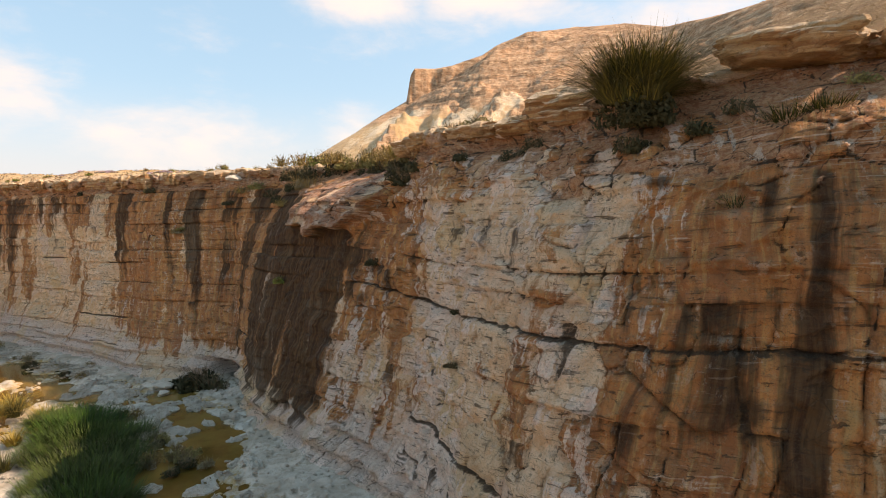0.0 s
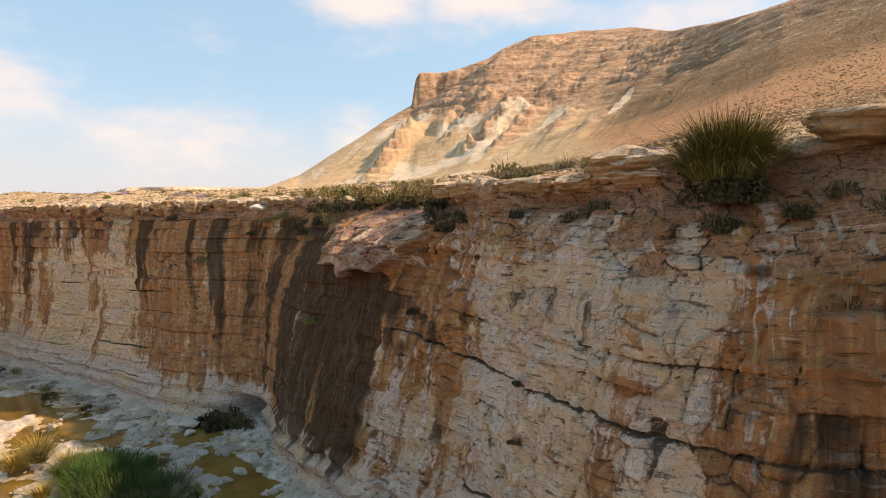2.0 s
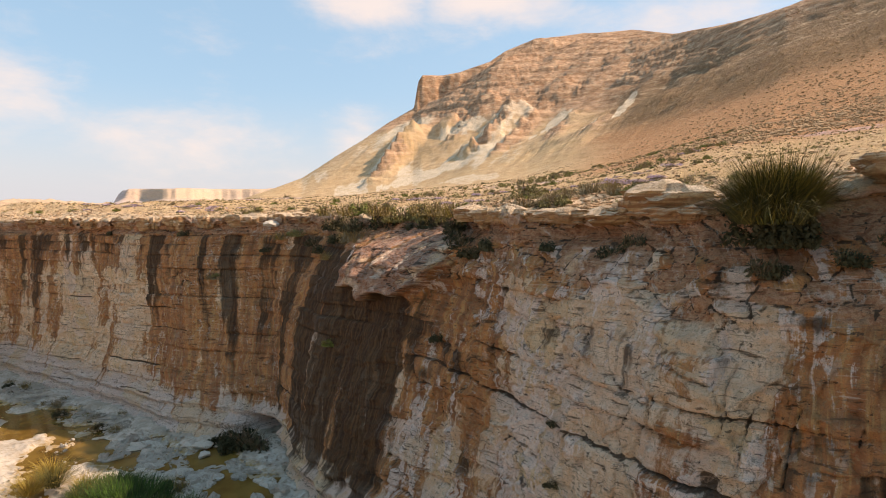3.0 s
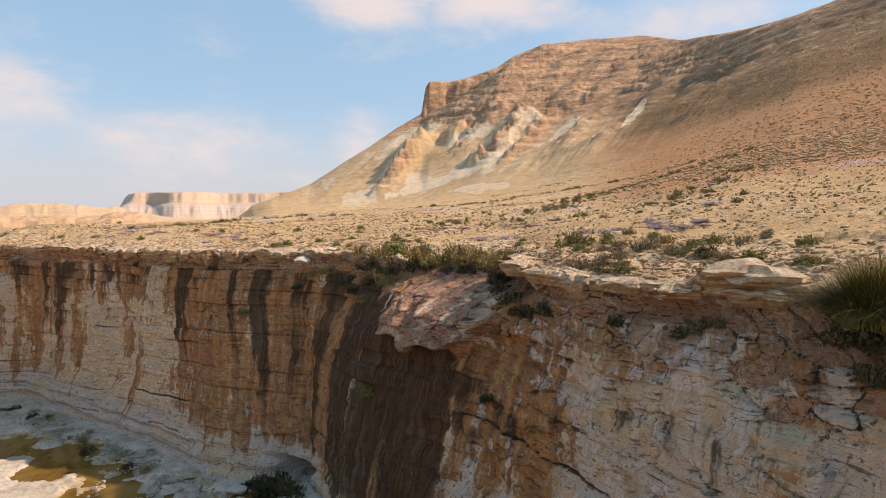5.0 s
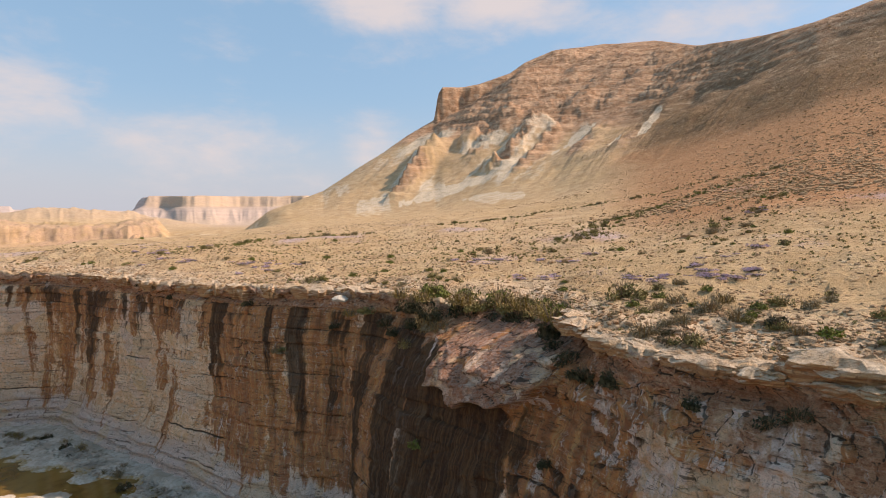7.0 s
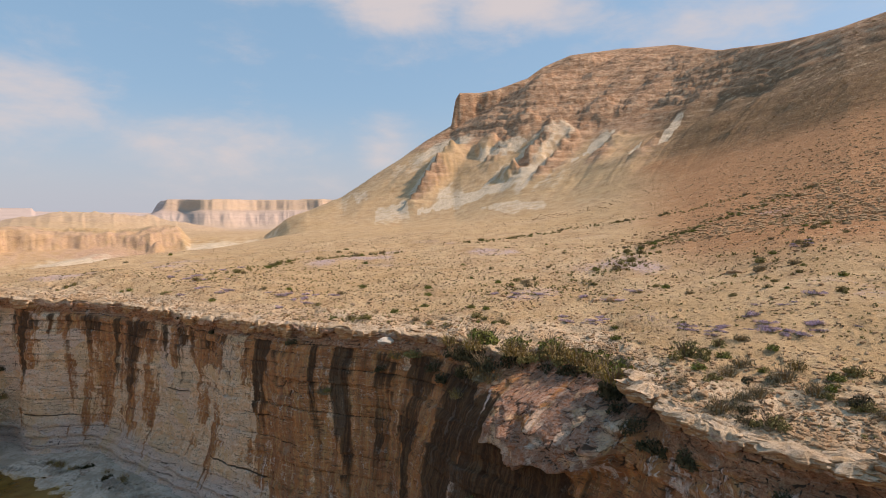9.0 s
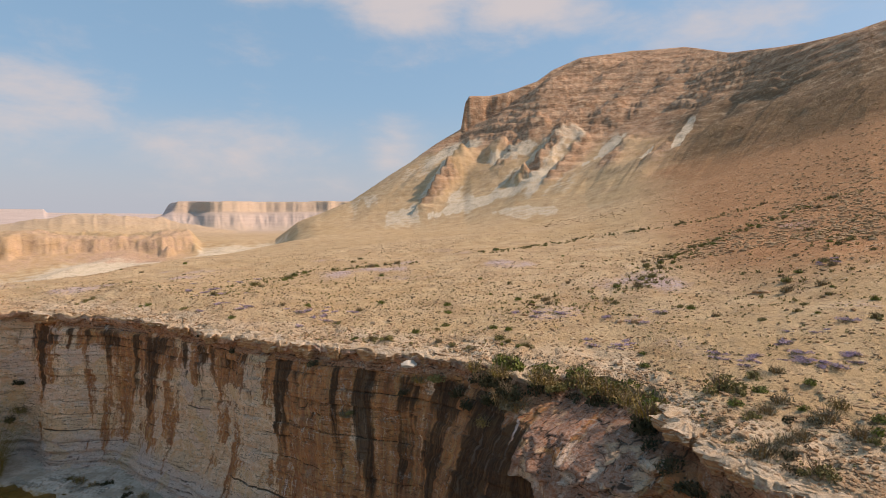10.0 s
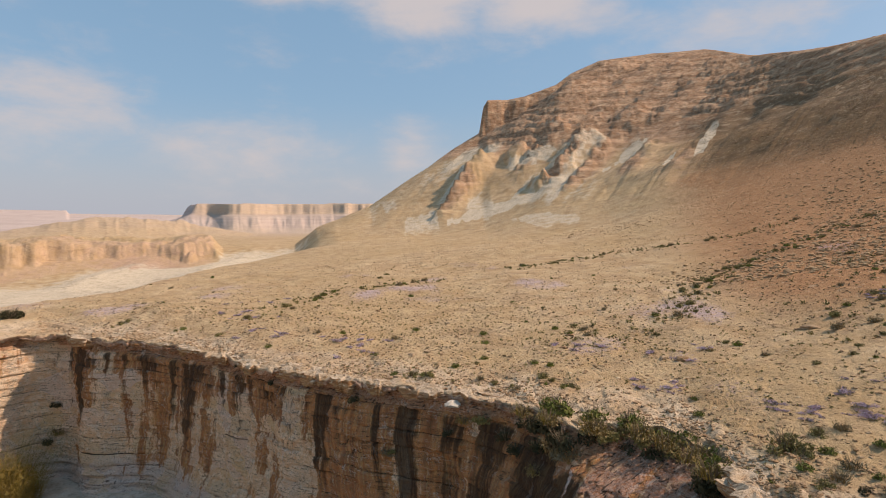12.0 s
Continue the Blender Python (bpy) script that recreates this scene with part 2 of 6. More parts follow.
    # pits and grit darkened in colour in place of relief shading
    col = n.mix(n.math("MULTIPLY", pit_shade, 0.5), col, rgb(0.13, 0.075, 0.04))
    col = n.mix(n.span(grit, 0.52, 0.64, 0.0, 0.35), col, rgb(0.15, 0.09, 0.05))
    hair_at = n("ShaderNodeVectorMath", {0: n.scaled(bend, (1.5, 2.3, 1)), 1: n.scaled(n("ShaderNodeTexNoise", {"Vector": wall, "Scale": 2.5, "Detail": 4.0}).outputs["Color"], (0.8, 0.6, 0.0))}, operation="ADD").outputs[0]
    hair = n("ShaderNodeTexVoronoi", {"Vector": hair_at, "Scale": 1.4, "Randomness": 1.0}, feature="DISTANCE_TO_EDGE").outputs["Distance"]
    hair_m = n.math("MULTIPLY", n.span(hair, 0.016, 0.003), n.span(blot, 0.50, 0.60))
    col = n.mix(n.math("MULTIPLY", hair_m, 0.65), col, rgb(0.06, 0.035, 0.022))
    lamina = n.noise(n.scaled(bend, (0.7, 34.0, 1)), 1.0, 3.0, 0.6)
    col = n.mix(n.math("MULTIPLY", n.span(lamina, 0.57, 0.66), n.span(mott, 0.42, 0.58, 0.0, 0.55)), col, rgb(0.16, 0.09, 0.05))
    col = n.mix(n.math("MULTIPLY", n.math("MULTIPLY", n.span(lamina, 0.42, 0.34), n.span(blot, 0.45, 0.6, 0.0, 0.40)), n.span(dark, 0.5, 0.1)), col, rgb(0.86, 0.75, 0.62))
    h = n.math("ADD", n.math("MULTIPLY", mott, 1.0), n.math("ADD", n.math("MULTIPLY", fine, 0.7), n.math("MULTIPLY", grit, 0.2)))
    crack = n("ShaderNodeTexVoronoi", {"Vector": n.scaled(bend, (1.1, 1.7, 1)), "Scale": 1.6, "Randomness": 1.0}, feature="DISTANCE_TO_EDGE").outputs["Distance"]
    h = n.math("SUBTRACT", h, n.math("ADD", n.span(crack, 0.03, 0.0, 0.0, 0.12), n.math("MULTIPLY", hair_m, 0.15)))
    h = n.math("SUBTRACT", n.math("ADD", h, n.math("MULTIPLY", chip_v, 0.12)), n.math("MULTIPLY", dash, 0.25))
    finish(n, col, 0.88, h, 0.2, 0.95)
    return mat


def desert_material():
    mat, n = material("desert_ground")
    pos = n("ShaderNodeNewGeometry").outputs["Position"]
    red, white, rock, scrub = attr(n, "soil")
    far, crust, violet, lava = attr(n, "soil_haze")
    big = n.noise(pos, 0.06, 6.0, 0.6)
    mid = n.noise(pos, 0.55, 7.0, 0.62)
    fine = n.noise(pos, 5.0, 7.0, 0.66)
    grit = n.noise(pos, 34.0, 4.0, 0.65)
    col = n.mix(n.span(mid, 0.3, 0.7), rgb(0.49, 0.315, 0.165), rgb(0.66, 0.475, 0.285))
    col = n.mix(n.span(big, 0.4, 0.65, 0, 0.35), col, rgb(0.50, 0.33, 0.15))
    f = n.span(n.math("ADD", red, n.math("MULTIPLY", n.math("SUBTRACT", mid, 0.5), 0.7)), 0.2, 0.9)
    col = n.mix(f, col, n.mix(n.span(fine, 0.35, 0.7), rgb(0.41, 0.195, 0.09), rgb(0.52, 0.285, 0.145)))
    f = n.span(n.math("ADD", rock, n.math("MULTIPLY", n.math("SUBTRACT", mid, 0.5), 0.8)), 0.25, 0.75)
    col = n.mix(f, col, n.mix(n.span(mid, 0.35, 0.65), rgb(0.47, 0.25, 0.14), rgb(0.70, 0.455, 0.29)))
    zs = n("ShaderNodeSeparateXYZ", {0: pos}).outputs[2]
    layer = n.noise(n("ShaderNodeCombineXYZ", {0: n.math("MULTIPLY", mid, 0.5), 1: 0.0, 2: n.math("MULTIPLY", zs, 0.42)}).outputs[0], 1.0, 5.0, 0.7)
    col = n.mix(n.math("MULTIPLY", n.span(rock, 0.3, 0.7), n.span(layer, 0.42, 0.60, 0.0, 0.6)), col, rgb(0.25, 0.135, 0.075))
    f = n.span(n.math("ADD", scrub, n.math("MULTIPLY", n.math("SUBTRACT", fine, 0.5), 1.6)), 0.40, 0.8)
    col = n.mix(n.math("MULTIPLY", f, 0.7), col, rgb(0.115, 0.085, 0.045))
    f = n.span(n.math("ADD", white, n.math("MULTIPLY", n.math("SUBTRACT", mid, 0.5), 1.1)), 0.30, 0.75)
    col = n.mix(f, col, n.mix(n.span(fine, 0.4, 0.6), rgb(0.64, 0.50, 0.34), rgb(0.80, 0.67, 0.50)))
    f = n.span(n.math("ADD", crust, n.math("MULTIPLY", n.math("SUBTRACT", fine, 0.5), 1.0)), 0.3, 0.8)
    col = n.mix(f, col, n.mix(n.span(mid, 0.35, 0.65), rgb(0.56, 0.375, 0.22), rgb(0.74, 0.56, 0.385)))
    f = n.span(n.math("ADD", lava, n.math("MULTIPLY", n.math("SUBTRACT", mid, 0.5), 0.6)), 0.3, 0.7)
    col = n.mix(f, col, n.mix(n.span(fine, 0.4, 0.6), rgb(0.46, 0.265, 0.175), rgb(0.68, 0.46, 0.33)))
    f = n.math("MULTIPLY", n.span(n.math("ADD", violet, n.math("MULTIPLY", n.math("SUBTRACT", fine, 0.5), 2.2)), 0.5, 0.95), 0.55)
    col = n.mix(f, col, rgb(0.50, 0.40, 0.48))
    col = n.mix(n.span(grit, 0.35, 0.75, 0.0, 0.35), col, rgb(0.27, 0.17, 0.085))
    # distance haze painted into the base colour: pale pinkish land far off
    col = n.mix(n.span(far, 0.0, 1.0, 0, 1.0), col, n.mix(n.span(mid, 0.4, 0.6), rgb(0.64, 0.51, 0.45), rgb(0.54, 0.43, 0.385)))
    col = n.mix(n.math("MULTIPLY", n.span(fine, 0.55, 0.66), 0.5), col, rgb(0.22, 0.135, 0.065))
    speck = n("ShaderNodeTexVoronoi", {"Vector": pos, "Scale": 2.6, "Randomness": 1.0})
    sv = n("ShaderNodeSeparateColor", {0: speck.outputs["Color"]}).outputs[0]
    stone = n.math("MULTIPLY", n.span(speck.outputs["Distance"], 0.30, 0.16), n.span(sv, 0.55, 0.7))
    col = n.mix(n.math("MULTIPLY", stone, 0.6), col, n.mix(n.span(sv, 0.7, 0.95), rgb(0.20, 0.12, 0.06), rgb(0.62, 0.50, 0.34)))
    # broken rock and scree on the hill, metres across
    crag = n.noise(n.scaled(pos, (0.8, 0.8, 2.2)), 0.35, 10.0, 0.72, 0.6)
    shard = n.noise(pos, 1.1, 8.0, 0.75)
    steep = n.math("MAXIMUM", n.math("MAXIMUM", rock, scrub), n.math("MAXIMUM", n.math("MULTIPLY", far, 0.35), n.math("MAXIMUM", n.math("MULTIPLY", lava, 0.6), 0.38)))
    col = n.mix(n.math("MULTIPLY", n.span(crag, 0.54, 0.62), n.math("MULTIPLY", steep, 0.75)), col, rgb(0.19, 0.105, 0.06))
    col = n.mix(n.math("MULTIPLY", n.span(crag, 0.46, 0.38), n.math("MULTIPLY", rock, 0.6)), col, rgb(0.70, 0.50, 0.32))
    col = n.mix(n.math("MULTIPLY", n.span(shard, 0.54, 0.58), n.math("MULTIPLY", steep, 0.6)), col, rgb(0.16, 0.095, 0.055))
    col = n.mix(n.math("MULTIPLY", n.span(shard, 0.42, 0.37), 0.35), col, rgb(0.70, 0.53, 0.35))
    strata = n.noise(n.scaled(pos, (0.008, 0.008, 0.55)), 1.0, 4.0, 0.6)
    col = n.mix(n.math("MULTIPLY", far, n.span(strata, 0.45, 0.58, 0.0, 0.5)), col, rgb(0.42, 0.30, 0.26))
    rough_h = n.math("MULTIPLY", n.math("ADD", crag, n.math("MULTIPLY", shard, 0.45)), n.math("ADD", n.math("MULTIPLY", steep, 3.0), 0.2))
    h = n.math("ADD", rough_h, n.math("ADD", n.math("MULTIPLY", fine, 0.5), n.math("MULTIPLY", grit, 0.14)))
    finish(n, col, 0.95, n.math("ADD", n.math("ADD", h, n.math("MULTIPLY", stone, 0.3)), n.math("MULTIPLY", mid, 1.0)), 0.20, 0.9, 0.1)
    return mat


def bed_material():
    mat, n = material("stream_bed_marl")
    pos = n("ShaderNodeNewGeometry").outputs["Position"]
    gravel, mud, green, _ = attr(n, "bed")
    mid = n.noise(pos, 0.8, 8.0, 0.68)
    fine = n.noise(pos, 5.0, 8.0, 0.72)
    cell = n("ShaderNodeTexVoronoi", {"Vector": pos, "Scale": 7.0}).outputs["Color"]
    col = n.mix(n.span(mid, 0.35, 0.65), rgb(0.35, 0.29, 0.22), rgb(0.57, 0.49, 0.40))
    col = n.mix(n.span(fine, 0.5, 0.6, 0, 0.6), col, rgb(0.28, 0.22, 0.15))
    f = n.span(n.math("ADD", mud, n.math("MULTIPLY", n.math("SUBTRACT", fine, 0.5), 0.9)), 0.35, 0.7)
    col = n.mix(f, col, rgb(0.33, 0.20, 0.06))
    f = n.span(n.math("ADD", gravel, n.math("MULTIPLY", n.math("SUBTRACT", fine, 0.5), 0.9)), 0.35, 0.7)
    col = n.mix(f, col, n.mix(n("ShaderNodeSeparateColor", {0: cell}).outputs[0], rgb(0.30, 0.26, 0.21), rgb(0.60, 0.55, 0.47)))
    f = n.span(n.math("ADD", green, n.math("MULTIPLY", n.math("SUBTRACT", fine, 0.5), 1.2)), 0.4, 0.7)
    col = n.mix(n.math("MULTIPLY", f, 0.7), col, rgb(0.09, 0.11, 0.03))
    finish(n, col, 0.8, n.math("ADD", fine, n.math("MULTIPLY", mid, 0.4)), 0.05, 0.7)
    return mat


def water_material():
    mat, n = material("ochre_water")
    pos = n("ShaderNodeNewGeometry").outputs["Position"]
    mid = n.noise(pos, 0.7, 4.0, 0.6)
    rip = n.noise(pos, 9.0, 3.0, 0.5)
    col = n.mix(n.span(mid, 0.35, 0.65), rgb(0.12, 0.065, 0.013), rgb(0.21, 0.125, 0.03))
    finish(n, col, 0.06, rip, 0.006, 0.35, 0.5)
    return mat


MAT_CLIFF, MAT_DESERT, MAT_BED, MAT_WATER = cliff_material(), desert_material(), bed_material(), water_material()

# ---- the cliff's plan: rim, under the cap, half height, foot (from far upstream to beside the camera) ----
RIM = [(-90, 40, 8.0), (-60, 31.5, 8.1), (-46, 28.5, 8.2), (-41.0, 32.5, 8.3), (-36.8, 37.0, 8.3), (-33.0, 36.1, 8.3), (-30, 35.6, 8.35), (-25.6, 34.0, 8.4),
       (-18.7, 29.7, 8.5), (-12.6, 27.3, 8.6), (-8.9, 25.8, 8.7), (-6.4, 24.7, 8.7), (-4.4, 22.9, 8.75), (-2.2, 22.4, 8.9), (-0.9, 21.2, 8.95), (-0.75, 18.5, 8.9),
       (-0.3, 14.8, 8.9), (1.2, 13.4, 8.9), (2.7, 11.8, 9.0), (4.2, 10.7, 9.25), (6.6, 9.4, 9.55), (11, 6.5, 9.5), (20, -2, 9.5)]
UNDER = [(-90, 39.8), (-60, 31.2), (-45.8, 28.2), (-40.7, 32.1), (-36.5, 36.7), (-32.8, 35.7), (-30, 35.3), (-25.7, 33.8),
         (-18.6, 29.4), (-12.8, 26.7), (-9.3, 25.3), (-7.2, 23.7), (-5.9, 21.4), (-4.5, 20.0), (-3.1, 18.7), (-1.7, 16.6),
         (-0.4, 13.6), (0.8, 11.8), (2.3, 9.9), (3.7, 8.5), (5.6, 7.3), (9.6, 4.6), (18.6, -3.6)]
HALF = [(-90, 39.4), (-60, 30.8), (-45.5, 27.8), (-40.4, 31.7), (-36.2, 36.4), (-32.5, 35.2), (-29.8, 35.0), (-26.0, 33.9),
        (-18.4, 29.1), (-12.3, 25.6), (-9.3, 24.3), (-7.9, 22.6), (-6.7, 20.5), (-5.3, 18.9), (-3.7, 17.3), (-2.4, 15.9),
        (-0.9, 13.3), (0.2, 11.1), (1.4, 9.0), (2.9, 7.6), (4.9, 6.4), (9.0, 4.0), (18.4, -4.2)]
FOOT = [(-90, 38.0), (-60, 29.6), (-45.0, 26.8), (-39.8, 31.0), (-35.7, 35.6), (-31.9, 34.0), (-29.8, 34.1), (-26.2, 33.0),
        (-19.2, 28.3), (-11.7, 23.2), (-9.2, 22.4), (-7.6, 21.0), (-6.7, 18.9), (-5.8, 17.5), (-4.7, 16.0), (-3.6, 14.8),
        (-1.8, 12.9), (-0.6, 10.4), (0.6, 8.2), (2.1, 6.4), (4.1, 5.2), (8.2, 2.8), (17.8, -5.4)]
CENTRE = np.array([-3.5, 2.0])


def bed_level(x):
    return 0.2 - 0.04 * np.clip(-x - 5, 0, 30)


def cliff_frame(u):
    """Plan of the four contours, heights, outward normal and length along the wall, at the parameters u."""
    rim, c7, c4, c0 = spline(u, RIM), spline(u, UNDER), spline(u, HALF), spline(u, FOOT)
    d = np.gradient(c4, axis=0)
    ln = np.hypot(d[:, 0], d[:, 1])
    nrm = np.stack([d[:, 1], -d[:, 0]], 1) / ln[:, None]      # towards the stream
    return rim, c7, c4, c0, nrm, np.cumsum(ln)


# columns spaced by their distance from the middle of the stream
uu = np.linspace(0, len(RIM) - 1, 6000)
cc = spline(uu, HALF)
step = np.hypot(*np.gradient(cc, axis=0).T) / np.clip(np.hypot(*(cc - CENTRE).T), 6, 45)
U = np.interp(np.linspace(0, 1, 1500), np.cumsum(step) / np.sum(step), uu)
rim, c7, c4, c0, nrm, S = cliff_frame(U)
S = S - S[0]
zr, zb = rim[:, 2], bed_level(c0[:, 0])

V = np.concatenate([np.linspace(-0.06, 0, 8)[:-1], np.linspace(0, 1.0, 290)])
vk = np.array([0.0, 0.42, 0.815, 1.0])
K = [c0, c4, c7, rim[:, :2]]
XY = np.zeros((len(V), len(U), 2))
slopes = []
for i in range(4):
    if i in (0, 3):
        j = 0 if i == 0 else 2
        slopes.append((K[j + 1] - K[j]) / (vk[j + 1] - vk[j]) * (1.5 if i == 0 else 1.0))
    else:
        a, b = (K[i] - K[i - 1]) / (vk[i] - vk[i - 1]), (K[i + 1] - K[i]) / (vk[i + 1] - vk[i])
        slopes.append(np.where(a * b > 0, 2 * a * b / np.where(np.abs(a + b) < 1e-9, 1, a + b), 0))
for r, v in enumerate(V):
    i = int(np.clip(np.searchsorted(vk, v, side="right") - 1, 0, 2))
    h = vk[i + 1] - vk[i]
    f = (v - vk[i]) / h
    if v < 0:
        XY[r] = K[0] + slopes[0] * v * 0.3
        continue
    XY[r] = (2 * f ** 3 - 3 * f ** 2 + 1) * K[i] + (f ** 3 - 2 * f ** 2 + f) * h * slopes[i] + (-2 * f ** 3 + 3 * f ** 2) * K[i + 1] + (f ** 3 - f ** 2) * h * slopes[i + 1]
Vg, Sg = np.meshgrid(V, S, indexing="ij")
Ug = np.broadcast_to(U, Vg.shape)
Zg = zb + (zr - zb) * Vg
Lv = Vg * 8.8                                     # height counted along the beds
near = sstep(Ug, 12.5, 15.5)                      # the rough right-hand wall
alcove = sstep(Ug, 9.9, 10.9) * (1 - sstep(Ug, 13.6, 14.6))
# slope of earth and broken rock under the rim
soil_edge = 7.25 + 0.35 * vnoise(Sg * 0.5, 0.3) + 0.2 * vnoise(Sg * 1.7, 4.0) - 0.9 * bump(Ug, 14.0, 0.9) - 0.35 * bump(Ug, 19.0, 1.0)
earth = np.where(Ug > 11.8, sstep(Lv, soil_edge - 0.12, soil_edge + 0.25), sstep(Lv, 8.0, 8.25))
earth = earth * sstep(Ug, 11.6, 12.4) + (1 - sstep(Ug, 11.6, 12.4)) * sstep(Lv, 7.85, 8.15)

deep0 = sstep(Ug, 11.0, 11.9) * (1 - sstep(Ug, 14.2, 14.9))
warp = 0.07 * fbm(Sg * 0.25, Lv * 0.2, 3.1, 3)
lv = Lv + warp
BEDS = np.array([0.0, 0.55, 1.0, 1.5, 2.15, 3.05, 3.8, 4.72, 5.3, 5.72, 6.5, 7.1, 7.6, 8.0, 8.8, 9.5])
bi = np.clip(np.searchsorted(BEDS, lv) - 1, 0, len(BEDS) - 2)
bt = (lv - BEDS[bi]) / (BEDS[bi + 1] - BEDS[bi])
gap = np.minimum(lv - BEDS[bi], BEDS[bi + 1] - lv)
edge_i = np.where(bt > 0.5, bi + 1, bi)
open_ = np.where(edge_i == 7, 0.25 + 0.5 * sstep(Ug, 14.8, 15.3), np.where(edge_i == 4, 0.35, np.where(edge_i == 9, 0.75 * sstep(Ug, 15.5, 15.8) * (1 - sstep(Ug, 18.6, 19.0)), 0.20 + 0.32 * (1 - near)))) + 0.65 * sstep(vnoise(Sg * 0.45, edge_i * 7.3, 2.2), 0.0, 0.5)
main = np.isin(edge_i, (7, 4))
joint = np.exp(-(gap / np.where(main, 0.034, 0.026)) ** 2) * open_ * np.where(main, 1.0, 0.75) * (1 - 0.6 * deep0)
disp = 0.30 * fbm(Sg * 0.22, Lv * 0.07, 0.0, 3) + 0.10 * fbm(Sg * 0.9, Lv * 0.35, 5.0, 4)
disp += 0.08 * vnoise(Sg * 0.16 + bi * 3.7, bi * 1.9) + 0.035 * vnoise(Sg * 1.1, bi * 5.0) + 0.025 * np.sin(np.pi * np.clip(bt, 0, 1)) ** 0.5
flute = ridge(Sg * 0.85, Lv * 0.05, 1.7, 2)
disp += 0.16 * (flute - 0.6) * (1 - 0.5 * near)
disp -= 0.11 * joint
# upright cracks, each through a few beds
cr = np.abs(vnoise(Sg * 0.75 + 0.15 * vnoise(Lv * 1.3, bi * 2.0), bi * 9.1 + 0.25 * Lv, 8.0))
crack = np.exp(-(cr / 0.022) ** 2) * sstep(vnoise(Sg * 0.4, Lv * 0.5, 6.0), -0.1, 0.4)
cr2 = np.abs(vnoise(Sg * 1.5 + 0.25 * vnoise(Lv * 1.1, Sg * 0.2, 3.0), np.floor(lv * 0.8) * 5.3 + 0.2 * Lv, 18.0))
crack2 = np.exp(-(cr2 / 0.03) ** 2) * sstep(vnoise(Sg * 0.5, Lv * 0.6, 26.0), -0.1, 0.3) * near
fw = 0.45 * fbm(Sg * 0.8, Lv * 0.8, 12.0, 3)
f1, fb, fv = cells(Sg * 0.85 + fw, lv * 1.0 - 0.6 * fw, 61)
g1, gb, gv = cells(Sg * 2.3 + 2 * fw, lv * 2.9 - fw, 62)
frac = (np.exp(-(fb / 0.035) ** 2) * sstep(vnoise(Sg * 0.6, Lv * 0.6, 36.0), -0.2, 0.3) + 0.7 * np.exp(-(gb / 0.05) ** 2) * sstep(vnoise(Sg * 0.7, Lv * 0.7, 46.0), 0.1, 0.5)) * (0.25 + 0.75 * near)
crack = np.clip(crack + crack2 + 0.8 * frac * sstep(Lv, 0.9, 1.6), 0, 1)
disp -= 0.09 * crack
disp += near * (0.05 * fv * sstep(fb, 0.0, 0.1) + 0.04 * gv * sstep(gb, 0.0, 0.14))
# spalled blocks
d1, db, cv = cells(Sg * 0.95 + 0.25 * fbm(Sg * 1.5, Lv * 1.5, 0, 2), lv * 1.15, 3)
spall = sstep(cv, 0.15, 0.3) * sstep(db, 0.02, 0.10) * sstep(vnoise(Sg * 0.3, Lv * 0.3, 4.4), -0.35, 0.25)
disp -= 0.085 * spall * (0.45 + 0.55 * near)
disp += 0.050 * fbm(Sg * 3.0, Lv * 4.0, 2.0, 3) + 0.012 * vnoise(Sg * 11, Lv * 11)
k1, kb, kv = cells(Sg * 1.4 + 0.5 * fbm(Sg, Lv, 2.0, 2), lv * 2.1, 33)
disp += 0.045 * kv * sstep(kb, 0.0, 0.12) * (0.3 + 0.7 * near)
# broken rock in the earth slope
wob = fbm(Sg * 1.1, Lv * 1.4, 3.0, 3)
e1, eb, ev = cells(Sg * 1.9 + 0.45 * wob, Lv * 3.3 - 0.4 * wob, 9)
rubble = (0.06 + 0.10 * ev) * sstep(eb, 0.0, 0.22)
disp = disp * (1 - earth * 0.6) + earth * (rubble + 0.10 * fbm(Sg * 1.3, Lv * 1.6, 8.0, 4) + 0.07 * fbm(Sg * 3.3, Lv * 4.5, 1.0, 3) - 0.05)
# the lump of broken rock and earth that hangs over the alcove
lump_lo = 6.30 + 0.16 * vnoise(Sg * 1.3, 5.0, 2.0) + 0.10 * vnoise(Sg * 4.0, 2.0, 2.0) - 0.25 * bump(Ug, 13.6, 0.4) + 1.0 * sstep(Ug, 14.0, 15.2)
lump = sstep(Ug, 12.55, 12.85) * (1 - sstep(Ug, 14.7, 15.2)) * sstep(Lv, lump_lo - 0.05, lump_lo + 0.07)
m1, mb, mv = cells(Sg * 2.6 + 0.5 * wob, Lv * 3.0 + 0.4 * wob, 77)
disp += lump * (0.62 * (1 - 0.85 * sstep(Lv, lump_lo + 0.5, 8.2)) + 0.10 * mv * sstep(mb, 0.0, 0.15) + 0.16 * fbm(Sg * 1.2, Lv * 1.4, 71.0, 3))
# the red hollow right under the cap
hollow = bump(Lv, 8.28, 0.22)
disp -= (0.18 + 0.26 * near) * hollow * sstep(vnoise(Sg * 0.35, 2.0, 9.0), -0.5, 0.2)
# swelling stream-worn shelves at the foot
shelf = 1 - sstep(Lv, 0.9, 1.35)
disp += shelf * (0.10 * np.sin(Lv * 13.0 + 1.2 * vnoise(Sg * 0.3, 1.0)) + 0.05)
# hollow over the stream
cave = np.exp(-(((Ug - 10.25) / 0.34) ** 4)) * (1 - sstep(Lv, 0.45, 0.95))
disp -= 1.9 * cave
ground_fade = 1 - sstep(Vg, 0.985, 1.0)
P = np.zeros((*Vg.shape, 3))
P[..., 0] = XY[..., 0] + nrm[:, 0] * disp * ground_fade
